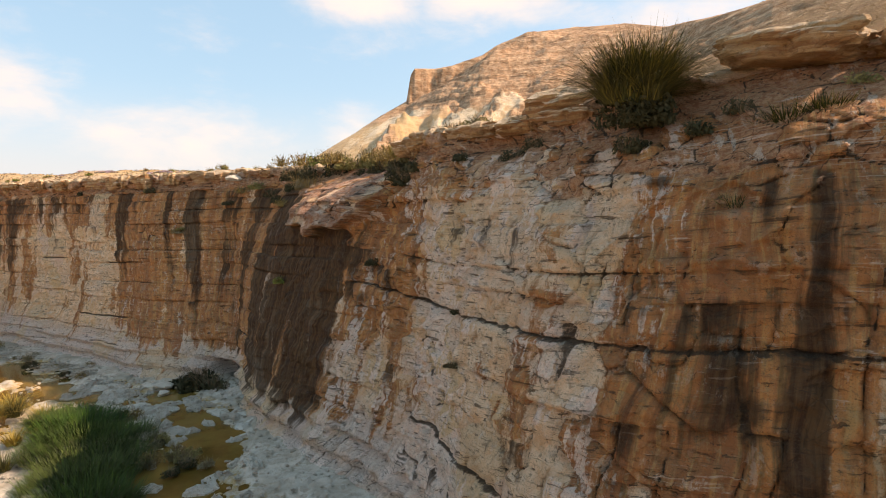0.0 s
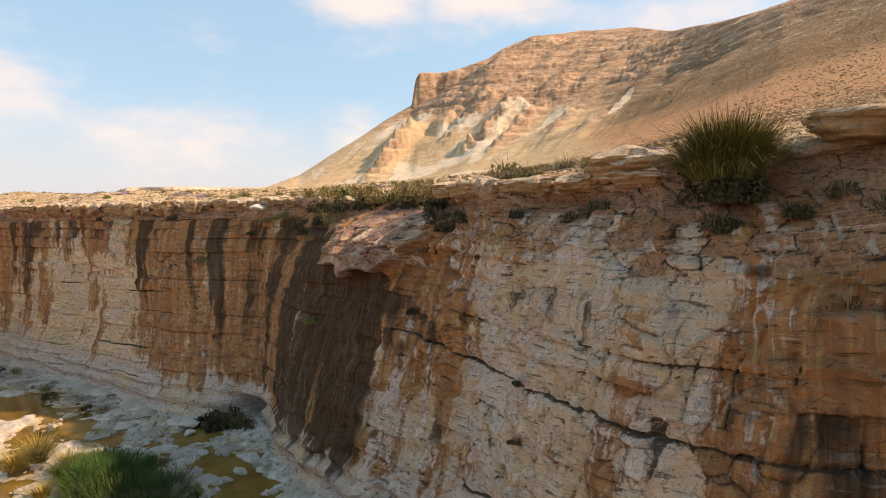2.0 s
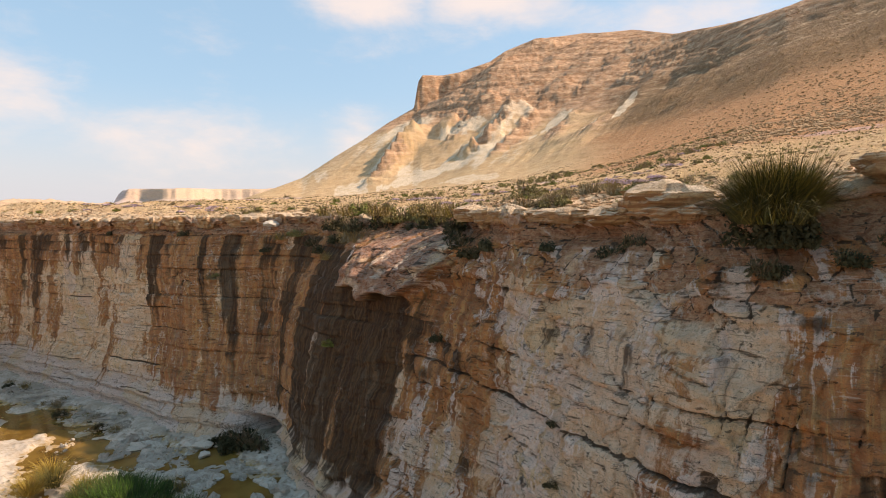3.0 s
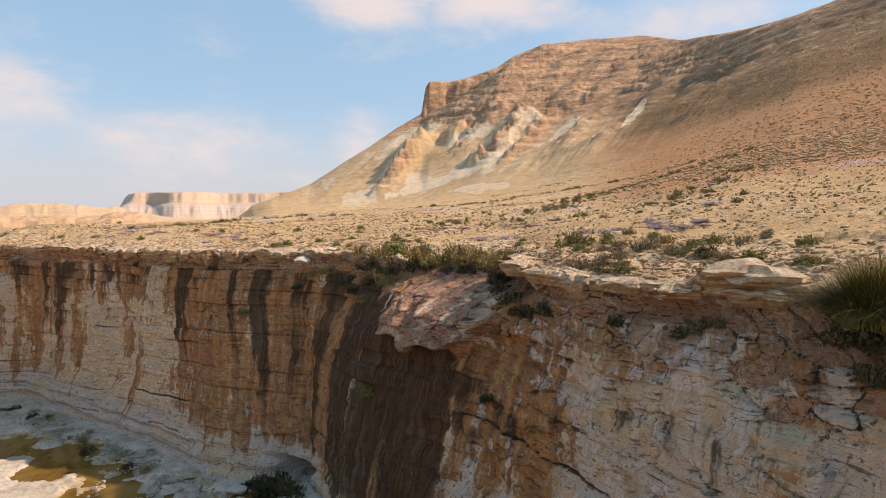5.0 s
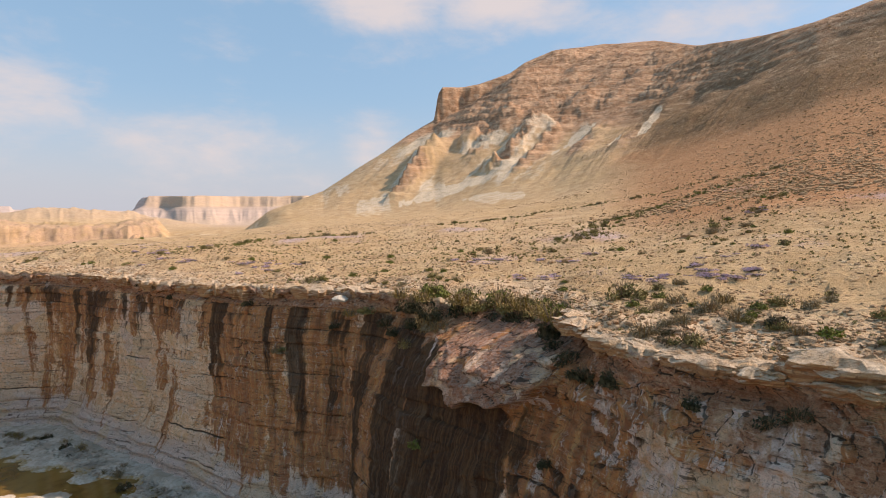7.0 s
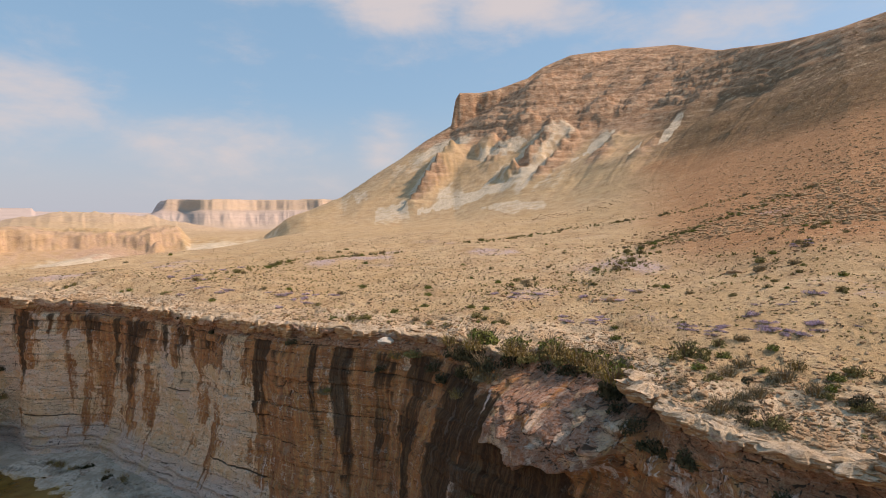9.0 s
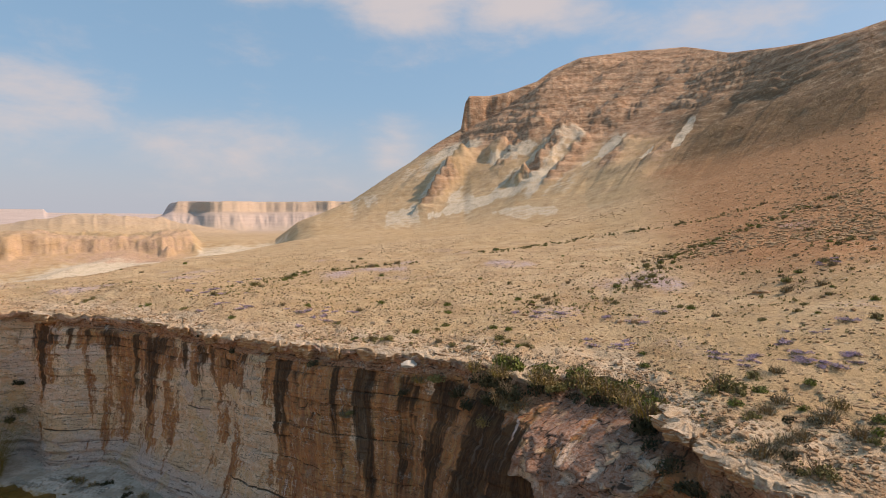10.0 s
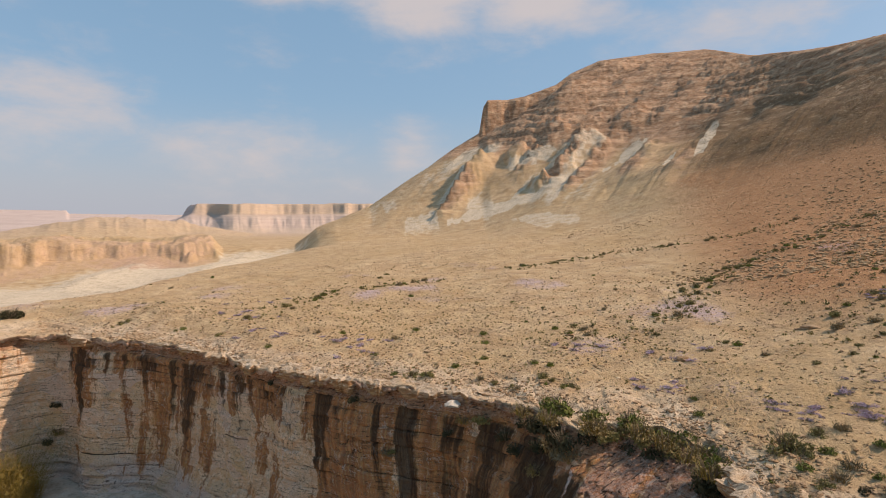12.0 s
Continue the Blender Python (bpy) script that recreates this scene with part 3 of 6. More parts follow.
P[..., 1] = XY[..., 1] + nrm[:, 1] * disp * ground_fade
P[..., 2] = Zg - 0.06 * rubble * earth - 0.12 * sstep(Vg, 0.97, 1.0)
me = grid_mesh("cliff", P)
WALL_XYZ = P

clip_hi = lambda a: np.minimum(a, 1.0)
# stains: ochre films, dark varnish, pale wash, grey marl; alcove shade painted in too
bunch = 0.40 + 0.60 * sstep(vnoise(Sg * 0.2, 7.0, 33.0), -0.15, 0.35)
ochre = 0.66 + 0.22 * vnoise(Sg * 0.42, Lv * 0.03, 12.0) + 0.10 * vnoise(Sg * 0.2, bi * 3.3, 1.0)
ochre += 0.62 * sstep(Ug + 0.06 * vnoise(Lv * 0.8, 3.0), 19.0, 19.14) + 0.34 * bump(Ug, 15.4, 0.8) * sstep(Lv, 1.6, 3.2) + 0.40 * bump(Ug, 13.6, 1.0) + 0.32 * bump(Ug, 10.5, 0.45) * sstep(Lv, 1, 2)
ochre += 0.15 * sstep(Lv, 6.8, 7.6) * near + (1 - near) * (0.34 * bunch - 0.40 + 0.30 * sstep(Lv, 5.2, 7.2) - 0.5 * (1 - sstep(Ug, 4.0, 4.5)))

ochre -= 0.42 * bump(Ug, 17.3, 1.2) * (1 - sstep(Lv, 6.8, 7.6)) + 0.42 * bump(Ug, 9.45, 0.30) * sstep(Lv, 4, 5) + 0.06 * (1 - sstep(Ug, 6.5, 8))
ochre += 0.18 * fbm(Sg * 0.4, Lv * 0.3, 52.0, 3) + near * (0.16 * fv + 0.12 * gv)
ochre *= 0.30 + 0.70 * sstep(Lv + 0.5 * vnoise(Sg * 0.9, 2.0, 6.0), 0.7, 2.2)
ochre += 0.24 * sstep(Ug, 10.0, 10.35) * (1 - sstep(Ug, 14.0, 14.8)) * sstep(Lv, 0.6, 1.6)
# shaded flank left of the alcove: its shade is painted into ochre and dark
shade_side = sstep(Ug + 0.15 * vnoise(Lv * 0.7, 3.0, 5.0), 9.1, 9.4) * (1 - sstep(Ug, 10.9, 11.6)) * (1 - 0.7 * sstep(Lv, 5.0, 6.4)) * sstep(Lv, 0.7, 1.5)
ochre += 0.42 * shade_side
run2 = vnoise(Sg * 2.1 + 0.5 * vnoise(Lv * 0.3, Sg * 0.15, 7.0), Lv * 0.03, 61.0)
run = vnoise(Sg * 0.8 + 0.3 * vnoise(Lv * 0.25, Sg * 0.1), 3.0, 21.0)
top = BEDS[bi + 1] - lv
drip = sstep(vnoise(Sg * 2.3, bi * 3.1, 9.0), 0.05, 0.6) * np.exp(-np.clip(top, 0, 9) / 0.45)
dark = 0.05 + 0.72 * bunch * sstep(run, 0.25, 0.75) * sstep(Lv, 1.2, 6.0) * (1 - 0.55 * near) + 0.36 * drip
dark += 0.20 * sstep(Lv, 6.2, 7.6) * (1 - near) + 0.74 * bunch * sstep(run2, 0.18, 0.52) * sstep(Lv, 2.2 + 2.2 * vnoise(Sg * 0.9, 3.0, 4.0), 6.9) * (1 - 0.7 * near)
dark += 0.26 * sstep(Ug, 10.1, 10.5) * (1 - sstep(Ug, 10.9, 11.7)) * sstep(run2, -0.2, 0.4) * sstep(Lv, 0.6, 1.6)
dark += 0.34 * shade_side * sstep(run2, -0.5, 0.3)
# shade of the alcove's recess, painted broadly into dark and broken by streaks
recess_shade = sstep(Ug, 10.9, 11.7) * (1 - sstep(Ug, 14.3, 14.9)) + 0.6 * bump(Ug, 10.6, 0.22)
dark += np.clip(recess_shade, 0, 1) * (1.0 + 0.40 * vnoise(Sg * 1.1, Lv * 0.05, 5.0) + 0.30 * vnoise(Sg * 2.9, Lv * 0.1, 6.0)) * sstep(Lv, 0.0, 1.6)
dark += 0.95 * (bump(Ug, 19.8, 0.075) + bump(Ug, 19.55, 0.06) * sstep(Lv, 6.0, 6.6) + bump(Ug, 20.12, 0.07)) * (0.85 + 0.6 * vnoise(Sg * 1.5, Lv * 0.5, 2.0))
pale_run = (bump(Ug, 11.75, 0.05) + bump(Ug, 12.1, 0.06) + bump(Ug, 12.4, 0.04)) * sstep(Lv, 5.2, 6.2) * (1 - sstep(Lv, 7.6, 8.1))
dark *= 1 - 0.8 * clip_hi(pale_run) * sstep(vnoise(Sg * 3.0, Lv * 0.5, 81.0), -0.3, 0.3)
dark += 0.20 * sstep(Ug, 19.0, 19.15) * (0.8 + 0.4 * vnoise(Sg * 0.8, Lv * 0.6, 15.0)) + 0.34 * sstep(fbm(Sg * 0.8, Lv * 0.8, 31.0, 3), 0.35, 0.9) * near
dark *= (1 - 0.85 * np.maximum(earth, lump)) * (0.3 + 0.7 * sstep(Ug, 4.0, 4.5))
ochre *= 1 - 0.6 * lump
white = 0.19 + 0.15 * near + 0.22 * vnoise(Sg * 0.7, Lv * 0.10, 41.0) + 0.18 * near * sstep(vnoise(Sg * 0.33, Lv * 0.25, 44.0), 0.0, 0.5)
white += near * (0.18 * gv - 0.10 * fv)
white = np.clip(white, 0, 1) * (1 - 0.9 * sstep(Ug, 19.0, 19.12)) * (1 - alcove * 0.75) + 0.55 * clip_hi(pale_run)
grey = np.clip(1 - sstep(Lv + 0.4 * vnoise(Sg * 0.3, 0.0, 2.0), 1.2, 2.1), 0, 1) * (1 - 0.6 * alcove) + 0.2 * near
soil = 0.50 * lump * (1 + 0.6 * mv) + earth * (0.62 + 0.35 * vnoise(Sg * 1.2, Lv * 1.6, 3.0) - 0.75 * sstep(ev, 0.1, 0.3) * (1 - hollow) * (0.3 + 0.7 * near)) * (1 - 0.55 * lump) + (0.3 + 0.25 * near) * hollow * sstep(Ug, 5, 6)
seam = np.clip(earth * 0.8 * np.exp(-(eb / 0.06) ** 2) + joint * np.where(main, 1.0, 0.75) + 0.65 * crack, 0, 1)
clip1 = lambda a: np.clip(a, 0, 1)
paint(me, "stain_shade", clip1(ochre), clip1(dark), clip1(white), clip1(grey))
paint(me, "stain_b", clip1(soil), seam, clip1(lump), np.ones_like(soil))
vector_attr(me, "wall", Sg, Lv, 0 * Sg)
cliff = tagged(new("cliff", me), "stratified limestone canyon cliff with ochre and dark water streaks", "cliff", kind="structure")
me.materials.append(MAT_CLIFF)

# ---- plateau, hill and distance: one sheet from the rim to the horizon ----
ru = np.linspace(0, len(RIM) - 1, 4000)
rp = spline(ru, RIM)
rth = np.degrees(np.arctan2(rp[:, 0] - CENTRE[0], rp[:, 1] - CENTRE[1]))
rth = np.maximum.accumulate(rth + np.arange(len(rth)) * 1e-7)
rrad = np.hypot(rp[:, 0] - CENTRE[0], rp[:, 1] - CENTRE[1])
TH0, TH1 = rth[0], rth[-1]
TH = np.concatenate([np.linspace(TH1 - 360, TH0, 70)[:-1], np.linspace(TH0, -46, 60)[:-1], np.linspace(-46, 46, 960)[:-1], np.linspace(46, TH1, 110)[:-1]])
front = (TH >= TH0)
back = np.clip((TH0 - TH) / (TH0 - (TH1 - 360)), 0, 1)
r_in = np.where(front, np.interp(TH, rth, rrad), 24 + np.interp(back, [0, 0.12, 0.88, 1], [rrad[0] - 24, 6, 0, rrad[-1] - 24]))
z_in = np.where(front, np.interp(TH, rth, rp[:, 2]), np.interp(back, [0, 0.1, 0.9, 1], [8.0, 0.3, 0.3, 9.5]))
s_len = np.concatenate([[0], np.cumsum(np.hypot(*np.diff(rp[:, :2], axis=0).T))])
u_in = np.interp(TH, rth, s_len)

HK = [-70, -46, -38, -26, -19, -12, -8, -2.7, 4, 9, 14, 18, 26, 31, 45, 70]
Z40 = [8.6, 8.9, 9.2, 9.5, 9.6, 9.8, 9.9, 10.2, 10.5, 10.9, 11.3, 11.7, 12.8, 13.2, 14, 14]
Z75 = [8.0, 8.6, 8.7, 9.3, 9.8, 10.5, 11, 11.6, 12.2, 13, 14, 15, 17.8, 19.5, 22, 22]
Z110 = [5, 6, 7.2, 7.8, 9, 10.3, 11, 12, 13.8, 15.6, 18.5, 21, 27, 31, 36, 36]
Z150 = [3, 3.5, 4, 6.5, 9.5, 11.2, 11.6, 14, 20, 24, 30, 34, 43, 50, 58, 58]
CK = [-60, -21, -19, -16.8, -13.7, -11.2, -7.8, -5.5, -2.8, -2.4, -2, 0, 1.7, 4.7, 6.1, 8.8, 13.4, 18, 21.6, 24.5, 27.5, 30.7, 40, 70]
CD = [185, 185, 191, 201, 211, 216, 226, 236, 245, 247, 248, 252, 255, 262, 275, 290, 299, 289, 249, 214, 193, 178, 165, 160]
CS = [5, 9, 13.4, 16, 20.8, 27.3, 36.8, 44.7, 51, 53, 55, 60, 65, 74.5, 83, 92.5, 96.5, 94, 79, 70, 65.4, 62.6, 66, 70]
CZ = [5, 9, 13.4, 16, 20.8, 27.3, 36.8, 44.7, 52.8, 64, 67, 68, 70, 76.4, 84.3, 93.5, 97.2, 94.6, 79.5, 70.2, 65.4, 62.6, 66, 70]


def terrain(th, r, r0, z0):
    """Height of the land at a bearing and distance from the middle; r0, z0: where the sheet begins."""
    # spurs and gullies bend the hill's contours
    lean = th - 0.11 * (r - 150)
    spur = fbm(lean * 0.13, r * 0.004, 2.0, 3) * sstep(r, 125, 175)
    cd, cz = np.interp(th, CK, CD), np.interp(th, CK, CZ)
    rr = r + 4.5 * spur * sstep(cd - r, 0, 25)
    rad = [np.maximum(r0, 1.0), np.maximum(40.0, r0 + 8), np.maximum(75.0, r0 + 16), np.maximum(110.0, r0 + 24), np.maximum(150.0, r0 + 32)]
    zz = [z0] + [np.interp(th, HK, t) for t in (Z40, Z75, Z110, Z150)]
    out = zz[0] + 0 * rr
    for i in range(4):
        f = np.clip((rr - rad[i]) / (rad[i + 1] - rad[i]), 0, 1)
        out = out + (zz[i + 1] - zz[i]) * f
    u = np.clip((rr - rad[4]) / np.maximum(cd - rad[4], 10), 0, 1)
    p = 0.55 * u + 0.45 * u * u * (3 - 2 * u)
    cs = np.interp(th, CK, CS)
    hill = (cs - zz[4]) * p + (cz - cs) * sstep(u + 0.012 * fbm(th * 0.8, 1.0, 4.0, 3), 0.905, 0.925)
    out = out + hill
    # rock ledges in the upper half of the hill
    led = sstep(out, 38, 47) * (1 - sstep(u, 0.86, 0.95)) * sstep(th, -12, -3) * (1 - 0.75 * sstep(th, 24, 31)) * (1 - sstep(th, 10, 13) * (1 - sstep(out, 45, 50)))
    per = 3.6
    q = (out + 2.6 * fbm(th * 0.22, r * 0.012, 7.0, 3)) / per
    fq = q - np.floor(q)
    out = out + led * per * 0.46 * (sstep(fq, 0.30, 0.62) - fq)
    # behind the crest
    fall = np.maximum(0, r - cd)
    out = np.where(fall > 0, np.maximum(cz - 0.10 * fall - 0.0006 * fall ** 2, np.minimum(cz, 5.0)), out)
    return out


NR = np.concatenate([np.geomspace(0.14, 14, 120)[:-1] - 0.14, np.geomspace(13.86, 330, 400)[:-1], np.geomspace(330, 525, 30)[:-1], np.linspace(525, 640, 95)[:-1], np.geomspace(640, 900, 14)[:-1], np.geomspace(900, 4800, 34)])
th_g, n_g = np.meshgrid(TH, NR, indexing="xy")
r_g = r_in[None, :] + n_g
x_g = CENTRE[0] + r_g * np.sin(np.radians(th_g))
y_g = CENTRE[1] + r_g * np.cos(np.radians(th_g))
ri_g, zi_g = np.broadcast_to(r_in, r_g.shape), np.broadcast_to(z_in, r_g.shape)
z_g = terrain(th_g, r_g, ri_g, zi_g)
fr_g = np.broadcast_to(front, r_g.shape)
# unseen bank behind the camera, made steep to bounce sunlight onto the cliff
z_back = zi_g + (9.5 - zi_g) * sstep(n_g + 1.2 * vnoise(x_g * 0.3, y_g * 0.3, 2.0), 0.5, 7)
z_g = np.where(fr_g, z_g, z_back)
valley = sstep(r_g, 75, 110) * (1 - sstep(th_g, -23, -16))          # open country beyond the plateau
plat = 1 - sstep(r_g, 70, 120)
led1, ledb, ledv = cells(x_g * 0.75 + 0.4 * fbm(x_g * 0.6, y_g * 0.6, 5.0, 2), y_g * 1.15, 71)
z_g = z_g + plat * 0.09 * ledv * sstep(ledb, 0.0, 0.14) * (1 - sstep(n_g, 6, 16)) * sstep(n_g, 0.3, 1.0) * fr_g
z_g = z_g + plat * (0.16 * fbm(x_g * 0.16, y_g * 0.16, 1.0, 3) * sstep(n_g, 0.5, 5) + 0.05 * fbm(x_g * 1.1, y_g * 1.1, 2.0, 3))
hillm = sstep(z_g, 13, 30) * sstep(r_g, 90, 140) * sstep(th_g, -22, -14)
ph = th_g - 0.25 * z_g                       # follows the fall line, which leans to the left
low = 1 - sstep(z_g, 42, 52)
ribs = np.zeros_like(z_g)
gull = ridge(ph * 0.42, z_g * 0.012, 6.0, 3)
z_s = z_g
hill0 = hillm
slope_m = sstep(np.interp(th_g, CK, CD) - r_g, 2, 30)
hillm = hillm * (0.15 + 0.85 * slope_m)
z_g = z_g - 0.45 * hillm * low * (ridge(ph * 1.5, z_g * 0.03, 16.0, 2) - 0.5)
z_g = z_g + hillm * (1.3 * fbm(x_g * 0.05, y_g * 0.05, 3.0, 4) - 1.1 * (gull - 0.62) * low)
for p0, zlo, zhi, amp in ((-11.6, 14, 38, 4.2), (-7.6, 30, 46, 1.6), (-3.8, 24, 44, 2.6), (-1.0, 22, 42, 1.2), (3.2, 26, 46, 1.4), (7.5, 26, 44, 1.0)):
    rib = sstep(ph, p0 - 0.45, p0) * (1 - sstep(ph, p0, p0 + 2.3)) * sstep(z_s, zlo, zlo + 5) * (1 - sstep(z_s, zhi - 6, zhi + 4))
    rib = rib * sstep(r_g, 130, 150)
    ribs = np.maximum(ribs, rib)
    z_g = z_g + amp * rib * (0.8 + 0.35 * fbm(x_g * 0.09, y_g * 0.09, z_s * 0.1, 4))
q3 = (z_g + 0.8 * fbm(x_g * 0.06, y_g * 0.06, 4.0, 3)) / 2.6
f3 = q3 - np.floor(q3)
z_g = z_g + np.clip(ribs * 1.5, 0, 1) * sstep(ph, -16, -12) * (1 - sstep(th_g, 8, 11)) * 2.6 * 0.8 * (sstep(f3, 0.3, 0.65) - f3)
z_g = z_g + 0.7 * ribs * fbm(x_g * 0.25, y_g * 0.25, z_s * 0.3, 3)
# towers and knobs of rock that stand out of the slope
for th_k, r_k, wide, tall in ((0.6, 198, 4.6, 2.6), (2.7, 173.5, 3.0, 2.2), (5.2, 177, 4.2, 2.2), (7.4, 189, 7.0, 2.4), (4.5, 203, 6.0, 1.6), (-3.6, 196, 5.5, 1.6), (11.5, 205, 7.0, 1.2)):
    dx_k = x_g - CENTRE[0] - r_k * math.sin(radians(th_k))
    dy_k = y_g - CENTRE[1] - r_k * math.cos(radians(th_k))
    d_k = np.hypot(dx_k, 0.6 * dy_k) / wide + 0.25 * fbm(x_g * 0.3, y_g * 0.3, 3.0, 3)
    z_g = z_g + tall * (1 - sstep(d_k, 0.45, 1.05))
crag = fbm(x_g * 0.12, y_g * 0.12, z_s * 0.22, 3)
q4 = (z_g + 1.2 * fbm(x_g * 0.05, y_g * 0.05, 14.0, 3)) / 1.7
f4 = q4 - np.floor(q4)
z_g = z_g + hillm * sstep(z_s, 37, 46) * (1 - sstep(th_g, 22, 30)) * slope_m * (1 - sstep(th_g, 10, 13) * (1 - sstep(z_s, 45, 50))) * 1.7 * 0.5 * (sstep(f4, 0.3, 0.6) - f4)
z_g = z_g + 0.6 * crag * hillm * sstep(z_s, 36, 46) * (1 - sstep(th_g, 24, 31)) * sstep(np.interp(th_g, CK, CD) - r_g, 4, 25)
# pale badlands, a red rock band, cones, a mesa and far tables in the open country
rim2 = np.interp(th_g, [-60, -46, -38, -33.6, -27, -20], [56, 59, 64, 73, 111, 140])
bad = sstep(r_g, rim2, rim2 + 10) * (1 - sstep(r_g, 172, 200)) * (1 - sstep(th_g, -22, -17))
z_g = z_g + bad * (3.6 * ridge(x_g * 0.022, y_g * 0.022, 1.0, 3) - 4.6 - 2.6 * sstep(r_g, rim2, rim2 + 45))
edge = 186 + 6 * fbm(th_g * 0.35, 1.0, 3.0, 3) + 3.5 * fbm(x_g * 0.14, y_g * 0.14, 3.0, 4)
band = sstep(r_g, edge - 2.5, edge + 1.5) * (1 - sstep(r_g, 225, 260)) * valley * (1 - sstep(th_g, -28.6, -27.4))
open_land = sstep(r_g, 190, 260) * (1 - sstep(th_g, -22, -16))
z_g = z_g * (1 - open_land) + open_land * (3.6 + 1.2 * fbm(x_g * 0.01, y_g * 0.01, 4.0, 3))
z_g = z_g + band * (3.6 + 0.7 * fbm(th_g * 0.4, 2.0, 2.0, 3) + 1.2 * fbm(x_g * 0.06, y_g * 0.06, 5.0, 3) + 1.9 * (ridge(x_g * 0.22, y_g * 0.22, 5.0, 4) - 0.6))
cone = np.maximum(0, 1 - np.hypot(x_g + 262, y_g - 345) / 60) * 12 + np.maximum(0, 1 - np.hypot(x_g + 222, y_g - 372) / 50) * 8
z_g = z_g + cone * (0.75 + 0.4 * ridge(th_g * 0.6, r_g * 0.02, 9.0, 3))
me_edge = 600 + 30 * fbm(th_g * 0.28, 3.0, 8.0, 2) + 5 * ridge(th_g * 0.8, r_g * 0.01, 8.0, 3) + 6 * fbm(x_g * 0.012, y_g * 0.012, 8.0, 2) + 3 * fbm(th_g * 1.1, 5.0, 8.0, 3)
side = sstep(th_g + 0.35 * vnoise(r_g * 0.02, 1.0), -30.0, -29.2) * (1 - sstep(th_g, 6, 9))
apron = sstep(r_g, me_edge - 130, me_edge - 5) * sstep(th_g, -33.5, -29.3) * (1 - sstep(th_g, 6, 9))
mesa = side * sstep(r_g, me_edge - 12, me_edge + 10) * (1 - sstep(r_g, 1100, 1300))
cones = 0.5 + 0.6 * ridge(th_g * 0.8, r_g * 0.006, 2.0, 4)
cones = cones + (1 - cones) * sstep(apron, 0.7, 1.0)
z_g = z_g + 16.0 * apron ** 1.5 * (1 - sstep(r_g, 1100, 1300)) * cones + 11.0 * mesa * (1 + 0.06 * fbm(th_g * 0.5, r_g * 0.004, 8.0, 3))
tab = sstep(r_g, 2200, 3200) * (22 * sstep(vnoise(th_g * 0.16, 1.0, 5.0), -0.2, 0.0) + 16 * sstep(vnoise(th_g * 0.22, 5.0, 5.0), -0.1, 0.05) + 6)
z_g = z_g + tab * np.where(th_g < 10, 1, 0)
# edge of the cap: a lip that overhangs the wall
l1, lb, lval = cells(u_in * 0.75, 0.5 + 0 * u_in, 5)
lip_n = 0.45 + 0.55 * lval + 0.45 * vnoise(u_in * 0.5, 1.0, 3.0) + 0.35 * vnoise(u_in * 2.2, 2.0, 3.0)
over = np.where(front, 0.10 + 0.42 * np.clip(lip_n, 0, 1.2) - 0.12 * (1 - sstep(lb, 0.0, 0.16)), 0)
over = over + np.where(front, 0.08 * sstep(TH, 13, 19) * (1 - sstep(TH, 46, 54)), 0)
thick = np.where(front, 0.16 + 0.20 * np.clip(0.6 + 0.7 * lval + 0.5 * vnoise(u_in * 0.9, 3.0, 1.0) + 0.3 * vnoise(u_in * 3.0, 3.0, 1.0), 0, 1.6), 0.1)
ct, st = np.cos(np.radians(TH)), np.sin(np.radians(TH))


z_lip = z_in + 0.07 * vnoise(u_in * 0.8, 2.0, 6.0)


def lip(dr, dz):
    r = r_in + dr
    return np.stack([CENTRE[0] + r * st, CENTRE[1] + r * ct, z_lip + dz], 1)[None]


z_g = z_g + np.where(fr_g, 0.10 * np.clip(fbm(x_g * 1.6, y_g * 1.6, 4.0, 4), -0.3, 1) * sstep(n_g, 0.0, 0.5) * (1 - sstep(n_g, 0.5, 4)), 0)
G = np.stack([x_g, y_g, z_g], 2)
prof = [(0.6, -1.25), (-0.3, -1.05), (-0.75, -1.0), (-0.9, -0.88), (-0.86, -0.76), (-1.0, -0.64), (-0.98, -0.52), (-1.06, -0.40), (-1.0, -0.28), (-1.03, -0.16), (-0.95, -0.06), (-0.8, 0.0), (-0.5, 0.02), (-0.25, 0.0)]
lips = [lip(a_ * np.where(a_ < 0, over, 1.0), b_ * thick) for a_, b_ in prof]
G = np.concatenate(lips + [G], 0)
k = len(lips)
# rough faces on the lip
sk, rowk = np.meshgrid(u_in, np.arange(k), indexing="xy")
b1, bb1, bv1 = cells(sk * 1.1 + 0.2 * vnoise(sk * 2.0, rowk * 0.6), rowk * 0.33, 41)
b2, bb2, bv2 = cells(sk * 3.4, rowk * 0.6, 42)
rag = 0.11 * bv1 * sstep(bb1, 0.0, 0.12) + 0.06 * bv2 * sstep(bb2, 0.0, 0.15) + 0.05 * fbm(sk * 5.0, rowk * 0.8, 1.0, 3) + 0.03 * vnoise(rowk * 1.0 + 0.5, sk * 0.3)
rag = rag * np.clip((12.5 - rowk) / 3.0, 0, 1)
G[1:k, :, 0] += (rag * st)[1:k] * front
G[1:k, :, 1] += (rag * ct)[1:k] * front
G[1:k, :, 2] += 0.10 * fbm(G[1:k, :, 0] * 2.6, G[1:k, :, 1] * 2.6, 5.0, 3) * front
me = grid_mesh("ground", G, wrap=True)
pad = lambda a: np.concatenate([np.repeat(a[:1], k, 0), a], 0)
red = sstep(th_g, 6, 24) * sstep(r_g, 22, 45) * 1.0 * (1 - 0.3 * sstep(r_g, 120, 170)) + 0.25 * sstep(fbm(x_g * 0.05, y_g * 0.05, 8.0, 3), 0.1, 0.7)
